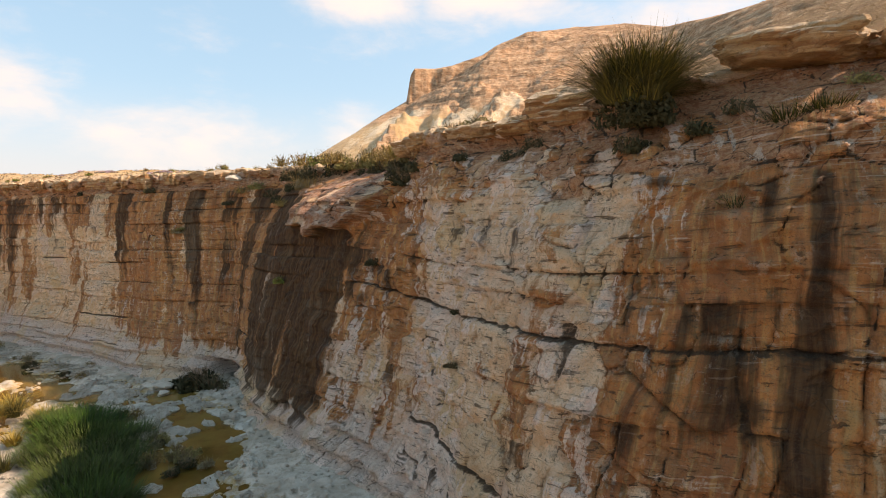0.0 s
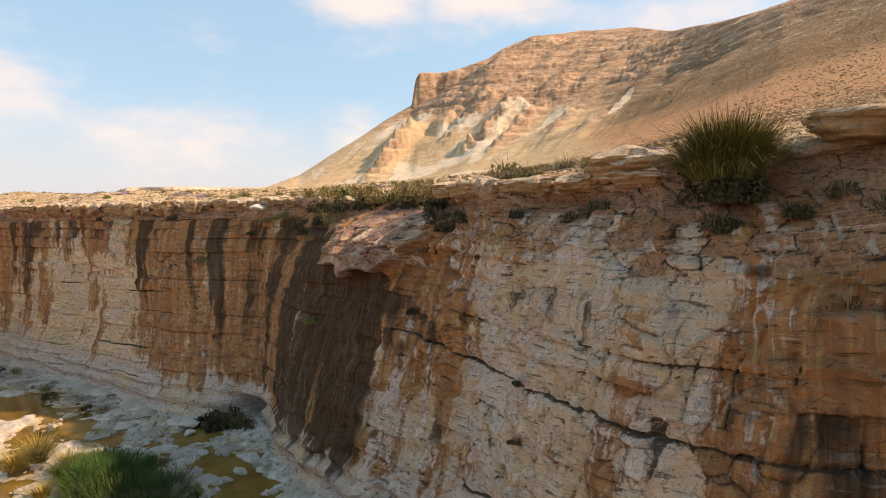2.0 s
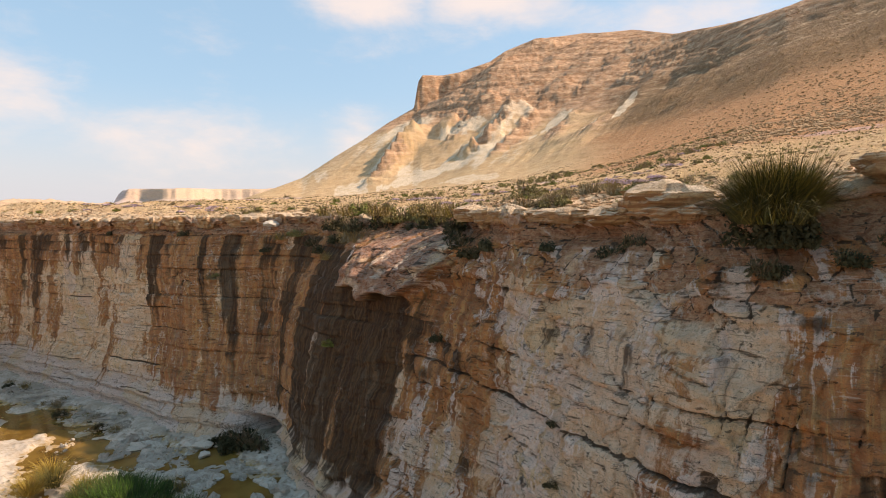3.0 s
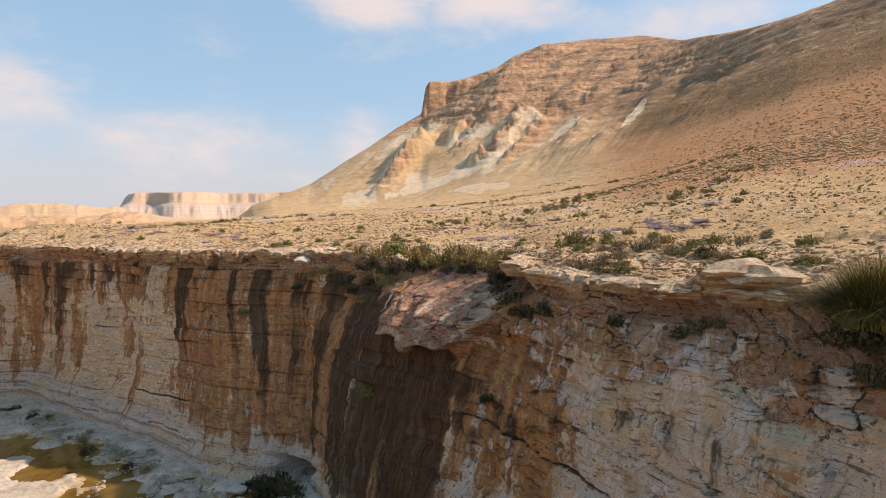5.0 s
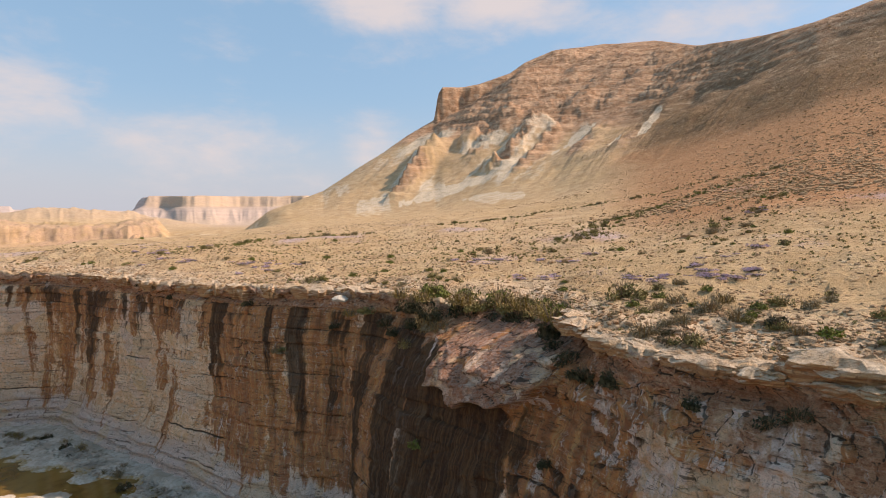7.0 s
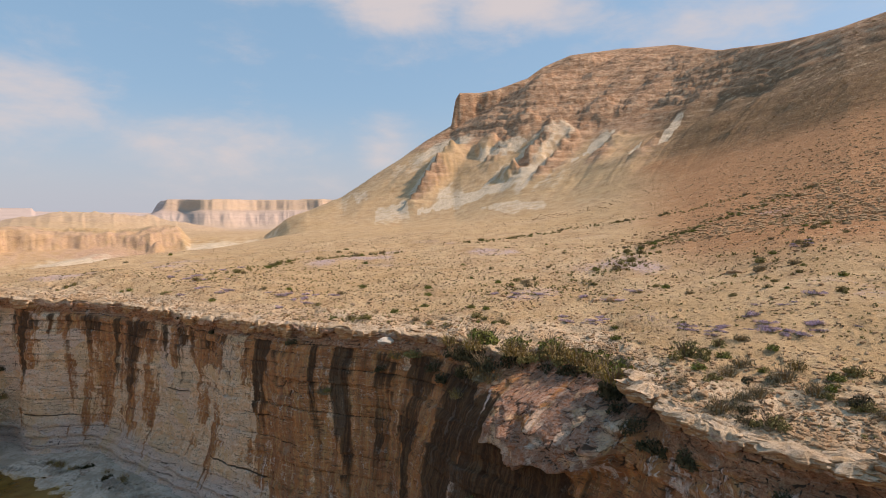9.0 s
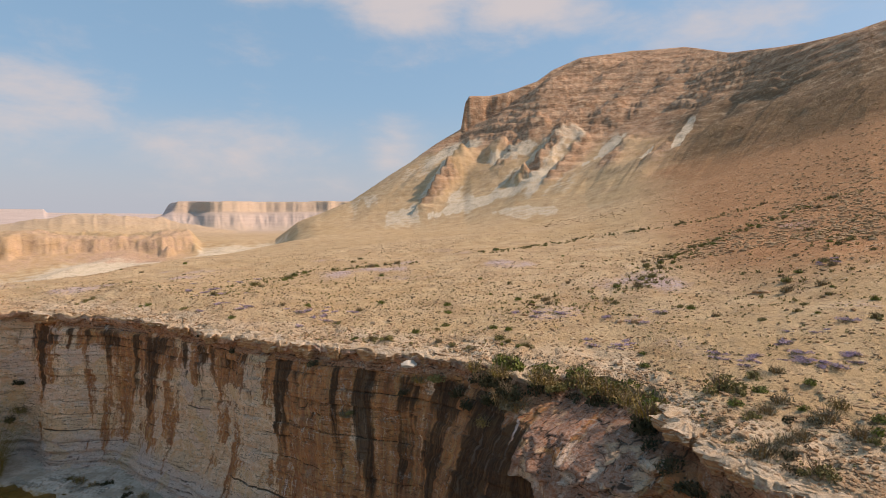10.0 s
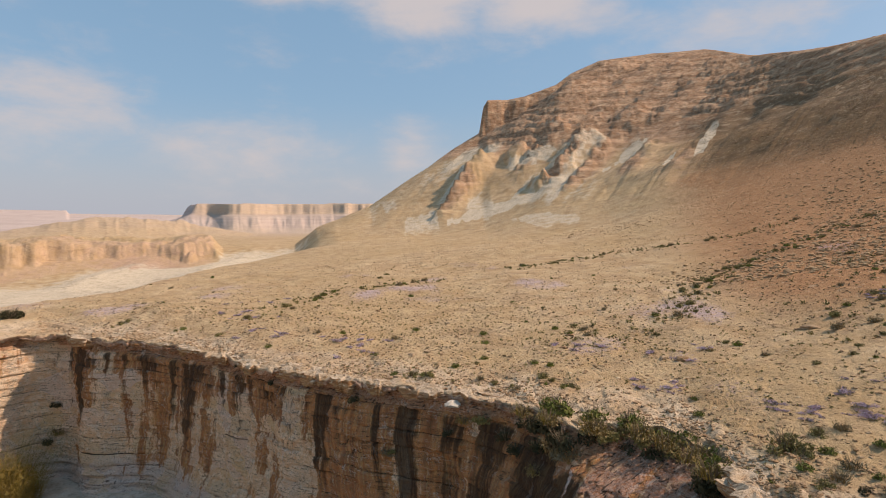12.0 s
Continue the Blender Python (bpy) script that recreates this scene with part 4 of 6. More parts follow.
diag = fbm(ph * 0.42, z_s * 0.03, 5.0, 3)
wz = sstep(z_g, 15, 24) * (1 - sstep(z_g, 40, 50)) * sstep(th_g, -13, -8) * (1 - sstep(th_g, 17, 23)) * sstep(r_g, 130, 150)
white = 0.6 * wz * (1 - 0.7 * ribs) * (0.10 + 0.8 * diag + 0.8 * fbm(ph * 1.3, z_s * 0.05, 9.0, 4)) + bad * (0.72 + 0.5 * fbm(x_g * 0.05, y_g * 0.05, 6.0, 4)) + 0.4 * cone / 12
wash_n = 0.75 * fbm(th_g * 0.7, z_s * 0.12, 27.0, 5, 0.62)
for th_w, z_w, half_th, half_z, slant, amt in ((-7.0, 33, 1.1, 5, 0.28, 0.5), (1.9, 36.5, 1.5, 3.2, 0.45, 0.75), (7.4, 40, 1.6, 3.2, 0.1, 0.6), (11.0, 36.5, 0.75, 6.5, 0.33, 1.0), (14.6, 32.3, 0.45, 3.4, 0.2, 0.9),
                                               (17.6, 37, 0.5, 7, 0.15, 0.8), (-1.2, 19.8, 1.7, 5.2, 0.95, 0.85), (3.2, 16.3, 3.2, 1.3, 0.6, 0.6), (4.4, 27, 0.8, 4.5, 0.55, 0.8), (10.0, 16, 1.1, 0.9, 0.3, 0.6)):
    d_w = ((th_g - th_w - slant * (z_s - z_w)) / half_th) ** 2 + ((z_s - z_w) / half_z) ** 2 + wash_n
    white = np.maximum(white, amt * (1 - sstep(d_w, 0.55, 1.2)) * sstep(r_g, 100, 120))
white = white * (1 - band) * (1 - sstep(r_g, edge - 16, edge - 4) * (1 - sstep(th_g, -28.6, -27.4)) * (r_g < 260))
white = white + 0.65 * sstep(fbm(th_g * 0.5, r_g * 0.02, 17.0, 3), 0.15, 0.6) * sstep(th_g, -16, -12) * (1 - sstep(th_g, 2, 7)) * sstep(r_g, 140, 165) * (1 - sstep(z_g, 20, 26))
rock = np.clip(sstep(z_s, 36, 48) * hill0 * 0.8 + hill0 * 0.34 + 0.5 * ribs * sstep(fbm(x_g * 0.05, y_g * 0.05, 2.0, 2), -0.3, 0.2), 0, 1)
scrub = hillm * sstep(th_g, 12, 22) * (0.60 + 0.2 * vnoise(th_g * 0.3, r_g * 0.02)) + 0.30 * sstep(th_g, 24, 32) * sstep(r_g, 40, 90) + 0.30 * sstep(th_g + 0.12 * (r_g - 100), 6, 18) * sstep(r_g, 85, 120) * (1 - sstep(z_g, 40, 52))
# painted haze grows with range, weaker on the mesa's face
haze_m = sstep(r_g, 220, 700) * (0.8 - 0.35 * side * np.exp(-((r_g - me_edge) / 22) ** 2))
crust = (1 - sstep(n_g, 1.5, 7)) * 0.75 * fr_g
vio = np.clip(fbm(x_g * 0.22, y_g * 0.16, 12.0, 3) * 0.8 + 0.02, 0, 1) * sstep(n_g, 3, 8) * (1 - sstep(n_g, 30, 60))
mface = side * np.exp(-((r_g - me_edge) / 22) ** 2)
lava = 0.3 * mface + valley * (1 - sstep(th_g, -28.6, -27.4)) * (1 - sstep(np.abs(r_g - edge), 9, 22)) * (0.65 + 0.3 * vnoise(x_g * 0.05, y_g * 0.05, 2.0))
paint(me, "soil", pad(clip1(red)), pad(clip1(white)), pad(clip1(rock)), pad(clip1(scrub)))
lav = pad(clip1(lava))
lav[:11] = (0.85 * (1 - sstep(np.arange(11), 6, 11)))[:, None] * fr_g[:11]
paint(me, "soil_haze", pad(clip1(haze_m)), pad(clip1(crust)), pad(clip1(vio)), lav)
ground = tagged(new("ground", me), "stony tan desert plateau rising to a terraced hill", "ground", kind="structure")
me.materials.append(MAT_DESERT)


def land(x, y):
    """Height of the plateau's sheet at a place."""
    th = np.degrees(np.arctan2(x - CENTRE[0], y - CENTRE[1]))
    r = np.hypot(x - CENTRE[0], y - CENTRE[1])
    c = np.interp(th, TH[front], np.arange(len(TH))[front])
    c0_ = int(np.clip(round(float(c)), 0, len(TH) - 1))
    return float(np.interp(r - r_in[c0_], NR, z_g[:, c0_]))


# ---- stream bed ----
fr_th = np.degrees(np.arctan2(c0[:, 0] - CENTRE[0], c0[:, 1] - CENTRE[1]))
fr_th = np.maximum.accumulate(fr_th + np.arange(len(fr_th)) * 1e-7)
fr_r = np.hypot(c0[:, 0] - CENTRE[0], c0[:, 1] - CENTRE[1])
BT = np.concatenate([np.linspace(TH1 - 360, -66, 60)[:-1], np.linspace(-66, 30, 620)[:-1], np.linspace(30, TH1, 60)[:-1]])
b_out = np.where(BT >= fr_th[0], np.interp(BT, fr_th, fr_r) + 2.2, np.interp(BT, TH, r_in) + 1.5)
q = np.linspace(0.0, 1.0, 230)[:, None] ** 0.8
br = 0.01 + (b_out - 0.01) * q
bx, by = CENTRE[0] + br * np.sin(np.radians(BT)), CENTRE[1] + br * np.cos(np.radians(BT))


def channel(x, y):
    """Signed measure of the stream: below 0 is under water."""
    best = np.full(np.shape(x), 99.0)
    for line, half in (([(-32, 31.0), (-20, 25.3), (-14.5, 21.8), (-10.5, 20.9), (-8.8, 19.2), (-7.2, 16.2), (-5.8, 13), (-4.5, 10), (-2, 5)], 1.2), ([(-19, 24), (-15.8, 20.2), (-14.3, 17.2), (-13.6, 13), (-12, 8)], 0.7)):
        for (ax, ay), (cx, cy) in zip(line[:-1], line[1:]):
            f = np.clip(((x - ax) * (cx - ax) + (y - ay) * (cy - ay)) / ((cx - ax) ** 2 + (cy - ay) ** 2), 0, 1)
            best = np.minimum(best, np.hypot(x - ax - f * (cx - ax), y - ay - f * (cy - ay)) - half)
    return best + 0.75 * fbm(x * 0.6, y * 0.6, 3.0, 5, 0.62)


ch = channel(bx, by)
bz = bed_level(bx) + 0.16 * sstep(ch, -0.4, 0.9) - 0.14 * (1 - sstep(ch, -1.4, 0.0)) + 0.06 * fbm(bx * 0.7, by * 0.7, 2.0, 4)
p1, pb, pv = cells(bx * 2.2, by * 2.2, 21)
bz = bz + 0.045 * sstep(pb, 0.0, 0.10) * sstep(pv, -0.1, 0.0) * sstep(ch, -0.8, -0.1)
me = grid_mesh("stream_bed", np.stack([bx, by, bz], 2), wrap=True)
hug = sstep(b_out - 2.2 - br, 3.4, 1.2) * (b_out - 2.2 - br > 0)
grav = 0.5 * hug * sstep(vnoise(bx * 0.25, by * 0.25, 3.0), -0.2, 0.3) + 0.25 * sstep(fbm(bx * 0.4, by * 0.4, 9.0, 3), 0.2, 0.6)
paint(me, "bed", clip1(grav), clip1(0.55 * (1 - sstep(ch, -0.2, 0.9))), clip1(0.35 * hug * sstep(vnoise(bx * 0.5, by * 0.5, 13.0), 0, 0.5)), np.ones_like(bz))
stream_bed = tagged(new("stream_bed", me), "pale marl stream bed with gravel and flat stones", "stream bed", kind="structure")
me.materials.append(MAT_BED)
wx, wy = np.meshgrid(np.linspace(-42, 6, 120), np.linspace(2, 40, 100))
me = grid_mesh("water", np.stack([wx, wy, bed_level(wx) + 0.035], 2))
water = tagged(new("water", me), "shallow ochre-brown stream water lying over the bed", "water", kind="structure")
me.materials.append(MAT_WATER)

# ---- plants and stones ----
RNG = np.random.default_rng(7)


def leaf_material(name, a, b, tip=None):
    mat, n = material(name)
    rnd = n("ShaderNodeObjectInfo").outputs["Random"]
    isl = n("ShaderNodeNewGeometry").outputs["Random Per Island"]
    pos = n("ShaderNodeNewGeometry").outputs["Position"]
    col = n.mix(isl, a, b)
    if tip:
        col = n.mix(n.span(isl, 0.72, 0.85), col, tip)
    col = n.mix(n.math("MULTIPLY", rnd, 0.35), col, rgb(0.16, 0.12, 0.06))
    col = n.mix(n.span(n.noise(pos, 5.0), 0.4, 0.7, 0.0, 0.25), col, rgb(0.05, 0.05, 0.02))
    finish(n, col, 0.7, None, spec=0.15)
    return mat


def stone_material(name, a, b, c):
    mat, n = material(name)
    pos = n("ShaderNodeNewGeometry").outputs["Position"]
    rnd = n("ShaderNodeObjectInfo").outputs["Random"]
    isl = n("ShaderNodeNewGeometry").outputs["Random Per Island"]
    big, fine, grit = n.noise(pos, 1.6, 7.0, 0.65), n.noise(pos, 8.0, 7.0, 0.7), n.noise(pos, 45.0, 3.0, 0.7)
    col = n.mix(n.span(n.math("ADD", n.math("MULTIPLY", rnd, 0.4), n.math("MULTIPLY", big, 0.7)), 0.3, 0.8), a, b)
    col = n.mix(n.math("MULTIPLY", isl, 0.35), col, c)
    col = n.mix(n.span(fine, 0.52, 0.66, 0, 0.6), col, c)
    col = n.mix(n.span(grit, 0.5, 0.7, 0, 0.35), col, rgb(0.14, 0.085, 0.045))
    finish(n, col, 0.92, n.math("ADD", big, n.math("ADD", fine, n.math("MULTIPLY", grit, 0.3))), 0.08, 0.8)
    return mat


MAT_GREEN = leaf_material("green_leaf", rgb(0.13, 0.165, 0.03), rgb(0.25, 0.27, 0.055))
MAT_OLIVE = leaf_material("olive_leaf", rgb(0.20, 0.17, 0.055), rgb(0.33, 0.28, 0.11))
MAT_GREY = leaf_material("grey_leaf", rgb(0.20, 0.17, 0.11), rgb(0.34, 0.30, 0.20))
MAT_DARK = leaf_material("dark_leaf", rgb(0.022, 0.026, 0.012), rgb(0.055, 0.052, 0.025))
MAT_DRY = leaf_material("dry_straw", rgb(0.24, 0.155, 0.06), rgb(0.40, 0.29, 0.13))
MAT_GOLD = leaf_material("golden_straw", rgb(0.24, 0.16, 0.025), rgb(0.42, 0.29, 0.06))
MAT_REED = leaf_material("reed_blade", rgb(0.006, 0.034, 0.003), rgb(0.018, 0.072, 0.006), rgb(0.06, 0.13, 0.012))
MAT_TUSS = leaf_material("rush_blade", rgb(0.016, 0.024, 0.006), rgb(0.075, 0.085, 0.016), rgb(0.22, 0.18, 0.03))
MAT_BUSH = leaf_material("tawny_leaf", rgb(0.16, 0.12, 0.025), rgb(0.33, 0.23, 0.05))
MAT_TWIG = leaf_material("twig_bark", rgb(0.16, 0.11, 0.07), rgb(0.28, 0.20, 0.13))
MAT_SCRUB = leaf_material("slope_scrub_leaf", rgb(0.26, 0.19, 0.105), rgb(0.38, 0.28, 0.165))
MAT_VIOLET = leaf_material("violet_blossom", rgb(0.52, 0.38, 0.53), rgb(0.66, 0.52, 0.64))


def slab_material():
    """Crusted limestone: dusty cream on top, ochre and red earth on the broken sides."""
    mat, n = material("rim_crust")
    geo = n("ShaderNodeNewGeometry")
    pos, up = geo.outputs["Position"], n("ShaderNodeSeparateXYZ", {0: geo.outputs["Normal"]}).outputs[2]
    rnd = n("ShaderNodeObjectInfo").outputs["Random"]
    mid, fine, grit = n.noise(pos, 2.4, 7.0, 0.65), n.noise(pos, 11.0, 7.0, 0.7), n.noise(pos, 50.0, 3.0, 0.7)
    strat = n.noise(n.scaled(pos, (0.9, 0.9, 14.0)), 1.0, 5.0, 0.65)
    side = n.mix(n.span(strat, 0.38, 0.62), rgb(0.36, 0.165, 0.07), rgb(0.60, 0.385, 0.20))
    side = n.mix(n.span(mid, 0.55, 0.70, 0.0, 0.45), side, rgb(0.70, 0.54, 0.37))
    top = n.mix(n.span(mid, 0.35, 0.65), rgb(0.56, 0.39, 0.24), rgb(0.76, 0.60, 0.43))
    f = n.span(n.math("ADD", up, n.math("MULTIPLY", n.math("SUBTRACT", fine, 0.5), 1.2)), 0.25, 0.75)
    col = n.mix(f, side, top)
    col = n.mix(n.math("MULTIPLY", rnd, 0.3), col, rgb(0.46, 0.30, 0.18))
    col = n.mix(n.span(fine, 0.54, 0.64, 0.0, 0.6), col, rgb(0.20, 0.10, 0.05))
    col = n.mix(n.span(grit, 0.5, 0.7, 0.0, 0.3), col, rgb(0.16, 0.10, 0.055))
    finish(n, col, 0.93, n.math("ADD", n.math("ADD", mid, fine), n.math("ADD", n.math("MULTIPLY", strat, 0.5), n.math("MULTIPLY", grit, 0.3))), 0.10, 0.9)
    return mat


MAT_SLAB = slab_material()
MAT_CAP = stone_material("cap_crust", rgb(0.44, 0.28, 0.155), rgb(0.60, 0.45, 0.29), rgb(0.30, 0.16, 0.08))
MAT_BROWN = stone_material("brown_rock", rgb(0.34, 0.19, 0.095), rgb(0.50, 0.33, 0.18), rgb(0.22, 0.11, 0.055))
MAT_GRAVEL = stone_material("grey_gravel", rgb(0.38, 0.33, 0.27), rgb(0.62, 0.56, 0.47), rgb(0.24, 0.20, 0.15))
MAT_PALE = stone_material("pale_limestone", rgb(0.60, 0.53, 0.43), rgb(0.72, 0.66, 0.56), rgb(0.38, 0.30, 0.22))


def raw_mesh(name, verts, faces, mat, smooth=False):
    me = bpy.data.meshes.new(name)
    me.from_pydata(verts, [], faces)
    me.materials.append(mat)
    if smooth:
        me.polygons.foreach_set("use_smooth", np.ones(len(faces), bool))
    me.update()
    return me


def part(name, me, parent, label=""):
    ob = new(name, me)
    ob.parent = parent
    return tagged(ob, label)


def empty(name, at, label, category, group=""):
    ob = new(name)
    ob.empty_display_size = 0.1
    ob.matrix_basis = Matrix.Translation(at)
    return tagged(ob, label, category, group)


def blades(rng, n, radius, height, width, spread, droop, segs=4, lift=0.0):
    """Bent tapering blades that rise from a round foot."""
    vs, fs = [], []
    for _ in range(n):
        a, q = rng.uniform(0, 2 * math.pi), math.sqrt(rng.uniform())
        foot = np.array([radius * q * math.cos(a), radius * q * math.sin(a), lift])
        b = a + rng.normal(0, 0.5)
        out = np.array([math.cos(b), math.sin(b), 0.0])
        side = np.array([-out[1], out[0], 0.0])
        h = height * rng.uniform(0.6, 1.1)
        lean = spread * (0.15 + q) * rng.uniform(0.5, 1.2)
        dr = droop * rng.uniform(0.3, 1.3)
        wd = width * rng.uniform(0.7, 1.3)
        k = len(vs)
        for i in range(segs + 1):
            f = i / segs
            p = foot + out * (lean * h * f + dr * h * 0.5 * f * f) + np.array([0, 0, h * (f - dr * 0.55 * f * f)])
            if i < segs:
                hw = wd * (1 - 0.75 * f)
                vs += [tuple(p - side * hw), tuple(p + side * hw)]
            else:
                vs.append(tuple(p))
        for i in range(segs - 1):
            fs.append((k + 2 * i, k + 2 * i + 1, k + 2 * i + 3, k + 2 * i + 2))
        e = k + 2 * (segs - 1)
        fs.append((e, e + 1, e + 2))
    return vs, fs


def leaves(rng, n, rx, ry, rz, size, base=0.02):
    """Small leaf clumps: bent quads through an uneven dome."""
    vs, fs = [], []
    lobes = [(rng.normal(0, 0.45), rng.normal(0, 0.45), rng.uniform(0.5, 1.0), rng.uniform(0.35, 0.7)) for _ in range(7)]
    for _ in range(n):
        lx, ly, lh, lr = lobes[rng.integers(7)]
        d = rng.normal(size=3)
        d /= np.linalg.norm(d)
        q = rng.uniform(0.5, 1.0) * lr
        p = np.array([rx * (lx + d[0] * q) * 0.8, ry * (ly + d[1] * q) * 0.8, base + rz * abs(lh * 0.22 + d[2] * q * 0.9)])
        u = rng.normal(size=3)
        u /= np.linalg.norm(u)
        v = np.cross(u, rng.normal(size=3))
        v /= np.linalg.norm(v) + 1e-9
        s = size * rng.uniform(0.6, 1.4)
        k = len(vs)
        vs += [tuple(p - u * s), tuple(p + v * s * 0.4), tuple(p + u * s), tuple(p - v * s * 0.4 + np.array([0, 0, s * 0.3]))]
        fs.append((k, k + 1, k + 2, k + 3))
    return vs, fs


def twigs(rng, n, radius, height, width=0.008):
    vs, fs = [], []
    for _ in range(n):
        a = rng.uniform(0, 2 * math.pi)
        d = np.array([math.cos(a) * rng.uniform(0.3, 1.0), math.sin(a) * rng.uniform(0.3, 1.0), 0])
        p0, p1 = d * 0.05, d * radius * 0.6 + np.array([0, 0, height * rng.uniform(0.4, 0.7)])
        p2 = d * radius + np.array([0, 0, height * rng.uniform(0.7, 1.1)]) + rng.normal(0, 0.06 * radius, 3)
        k = len(vs)
        for p, wd in ((p0, width), (p1, width * 0.7), (p2, width * 0.2)):
            for j in range(3):
                t = 2 * math.pi * j / 3
                vs.append((p[0] + wd * math.cos(t), p[1] + wd * math.sin(t), p[2]))
        for i in (0, 3):
            for j in range(3):
                fs.append((k + i + j, k + i + (j + 1) % 3, k + i + 3 + (j + 1) % 3, k + i + 3 + j))
    return vs, fs


def rock_verts(rng, sx, sy, sz, rough=0.22, n=3, flat=0.0, crumb=0.0):
    """A weathered block: a cut and roughened ball, with its flat faces."""
    bm = bmesh.new()
    bmesh.ops.create_icosphere(bm, subdivisions=n, radius=1.0)
    planes = []
    for _ in range(9):
        d = rng.normal(size=3)
        d[2] *= 0.7
        planes.append((d / np.linalg.norm(d), rng.uniform(0.55, 0.85)))
    planes += [(np.array([0, 0, 1.0]), 0.5 if flat else 0.75), (np.array([0, 0, -1.0]), 0.55)]
    seed = rng.uniform(0, 50)
    pts = []
    for v in bm.verts:
        p = np.array(v.co)
        for d, c in planes:
            e = p @ d - c
            if e > 0:
                p = p - d * e * 0.92
        f = 1 + rough * float(fbm(p[0] * 1.9 + seed, p[1] * 1.9, p[2] * 2.6, 3)) * 0.6
        pts.append(p * f)
    pts = np.array(pts)
    if crumb:
        layer = np.floor(pts[:, 2] * 7 + 0.5 * fbm(pts[:, 0] * 2, pts[:, 1] * 2, seed, 2))
        push = crumb * (fbm(pts[:, 0] * 4 + seed, pts[:, 1] * 4, pts[:, 2] * 7, 4) + 0.8 * vnoise(pts[:, 0] * 2.5 + layer * 3.7, pts[:, 1] * 2.5, layer))
        pts = pts * (1 + push)[:, None]
    vs = [(p[0] * sx, p[1] * sy, p[2] * sz) for p in pts]
    fs = [tuple(x.index for x in f.verts) for f in bm.faces]
    bm.free()
    return vs, fs


def join(*sets):
    vs, fs = [], []
    for v, f in sets:
        k = len(vs)
        vs += v
        fs += [tuple(i + k for i in q) for q in f]
    return vs, fs


def shifted(data, at, s=1.0, turn=0.0):
    c, n_ = math.cos(turn) * s, math.sin(turn) * s
    return [(at[0] + c * x - n_ * y, at[1] + n_ * x + c * y, at[2] + s * z) for x, y, z in data[0]], data[1]


def place(at, size=1.0, turn=None, tilt=0.0):
    turn = RNG.uniform(0, 360) if turn is None else turn
    return Matrix.Translation(at) @ Euler((radians(tilt), 0, radians(turn))).to_matrix().to_4x4() @ Matrix.Scale(size, 4)


def set_at(ob, at, size=1.0, turn=None, tilt=0.0):
    """Copy a model plant or stone to a place, scaled."""
    m = place(at, 1.0, turn, tilt)
    c = copy_thing(ob, m)
    c.scale = (size, size, size * RNG.uniform(0.85, 1.15))
    return c


# the great rush tussock on the rim and its like
def tussock(name, at, label, seed, r, h, n, mat, skirt=True, gold=0.0):
    rng = np.random.default_rng(seed)
    ob = empty(name, at, label, "rush tussock")
    big = r > 0.7
    wd = 0.006 if big else 0.009
    def tuft(count, foot, tall, lean, droop):
        """Several clumps that lean their own way, so the outline is uneven."""
        if not big:
            return blades(rng, count, foot, tall, wd, lean, droop)
        sets = []
        for _ in range(9):
            a = rng.uniform(0, 2 * math.pi)
            q = rng.uniform(0.3, 1.0) * foot
            sets.append(shifted(blades(rng, count // 9, foot * 0.55, tall * rng.uniform(0.7, 1.1), wd, lean * rng.uniform(0.7, 1.3), droop * rng.uniform(0.7, 1.4)), (q * math.cos(a), q * math.sin(a), 0)))
        return join(*sets)
    part("outer_tuft", raw_mesh("outer_tuft", *tuft(int(n * 0.55), r * 0.40, h * 0.92, 0.80, 1.05), mat), ob)
    part("inner_tuft", raw_mesh("inner_tuft", *tuft(int(n * 0.45), r * 0.42, h * 0.96, 0.48, 0.55), mat), ob)
    # gold blades set towards +x paint the sunlight on that side
    if gold > 0:
        part("yellow_tuft", raw_mesh("yellow_tuft", *shifted(tuft(int(n * gold), r * 0.34, h * 0.98, 0.40, 0.45), (r * 0.38, r * 0.15, 0)), MAT_GOLD), ob, "rush blades coloured gold for the sunlit side")
    # dead growth whose dark colour also paints the shade low in the tussock
    if skirt:
        part("dead_skirt", raw_mesh("dead_skirt", *leaves(rng, int(n * 0.5), r * 0.85, r * 0.85, h * 0.8, 0.05, -0.42 * min(1, r)), MAT_DARK), ob, "dead growth at the foot, coloured dark as in shade")["kind"] = "stuff"
    return ob


tussock("rush_tussock", (3.16, 9.6, 8.72), "large green and yellow rush tussock growing on the cliff rim", 1, 0.80, 1.30, 6500, MAT_TUSS, gold=0.30)
tussock("rush_tussock", (5.1, 8.55, 8.05), "rush tussock drooping from the earthy slope under the rim", 2, 0.5, 0.62, 800, MAT_TUSS, gold=0.25)
tussock("rush_tussock", (5.55, 8.35, 8.15), "yellow-green rush tussock on the earthy slope", 3, 0.42, 0.62, 700, MAT_TUSS, gold=0.3)
tussock("rush_tussock", (5.35, 8.15, 7.65), "small drooping rush tussock on the cliff face", 4, 0.35, 0.45, 500, MAT_TUSS)
tussock("rush_tussock", (4.05, 7.92, 6.9), "small yellow-green tuft rooted in the stained cliff", 5, 0.26, 0.40, 420, MAT_TUSS, gold=0.3)
tussock("rush_tussock", (5.75, 7.5, 7.1), "thin rush tuft rooted in the stained cliff", 6, 0.2, 0.34, 200, MAT_TUSS)


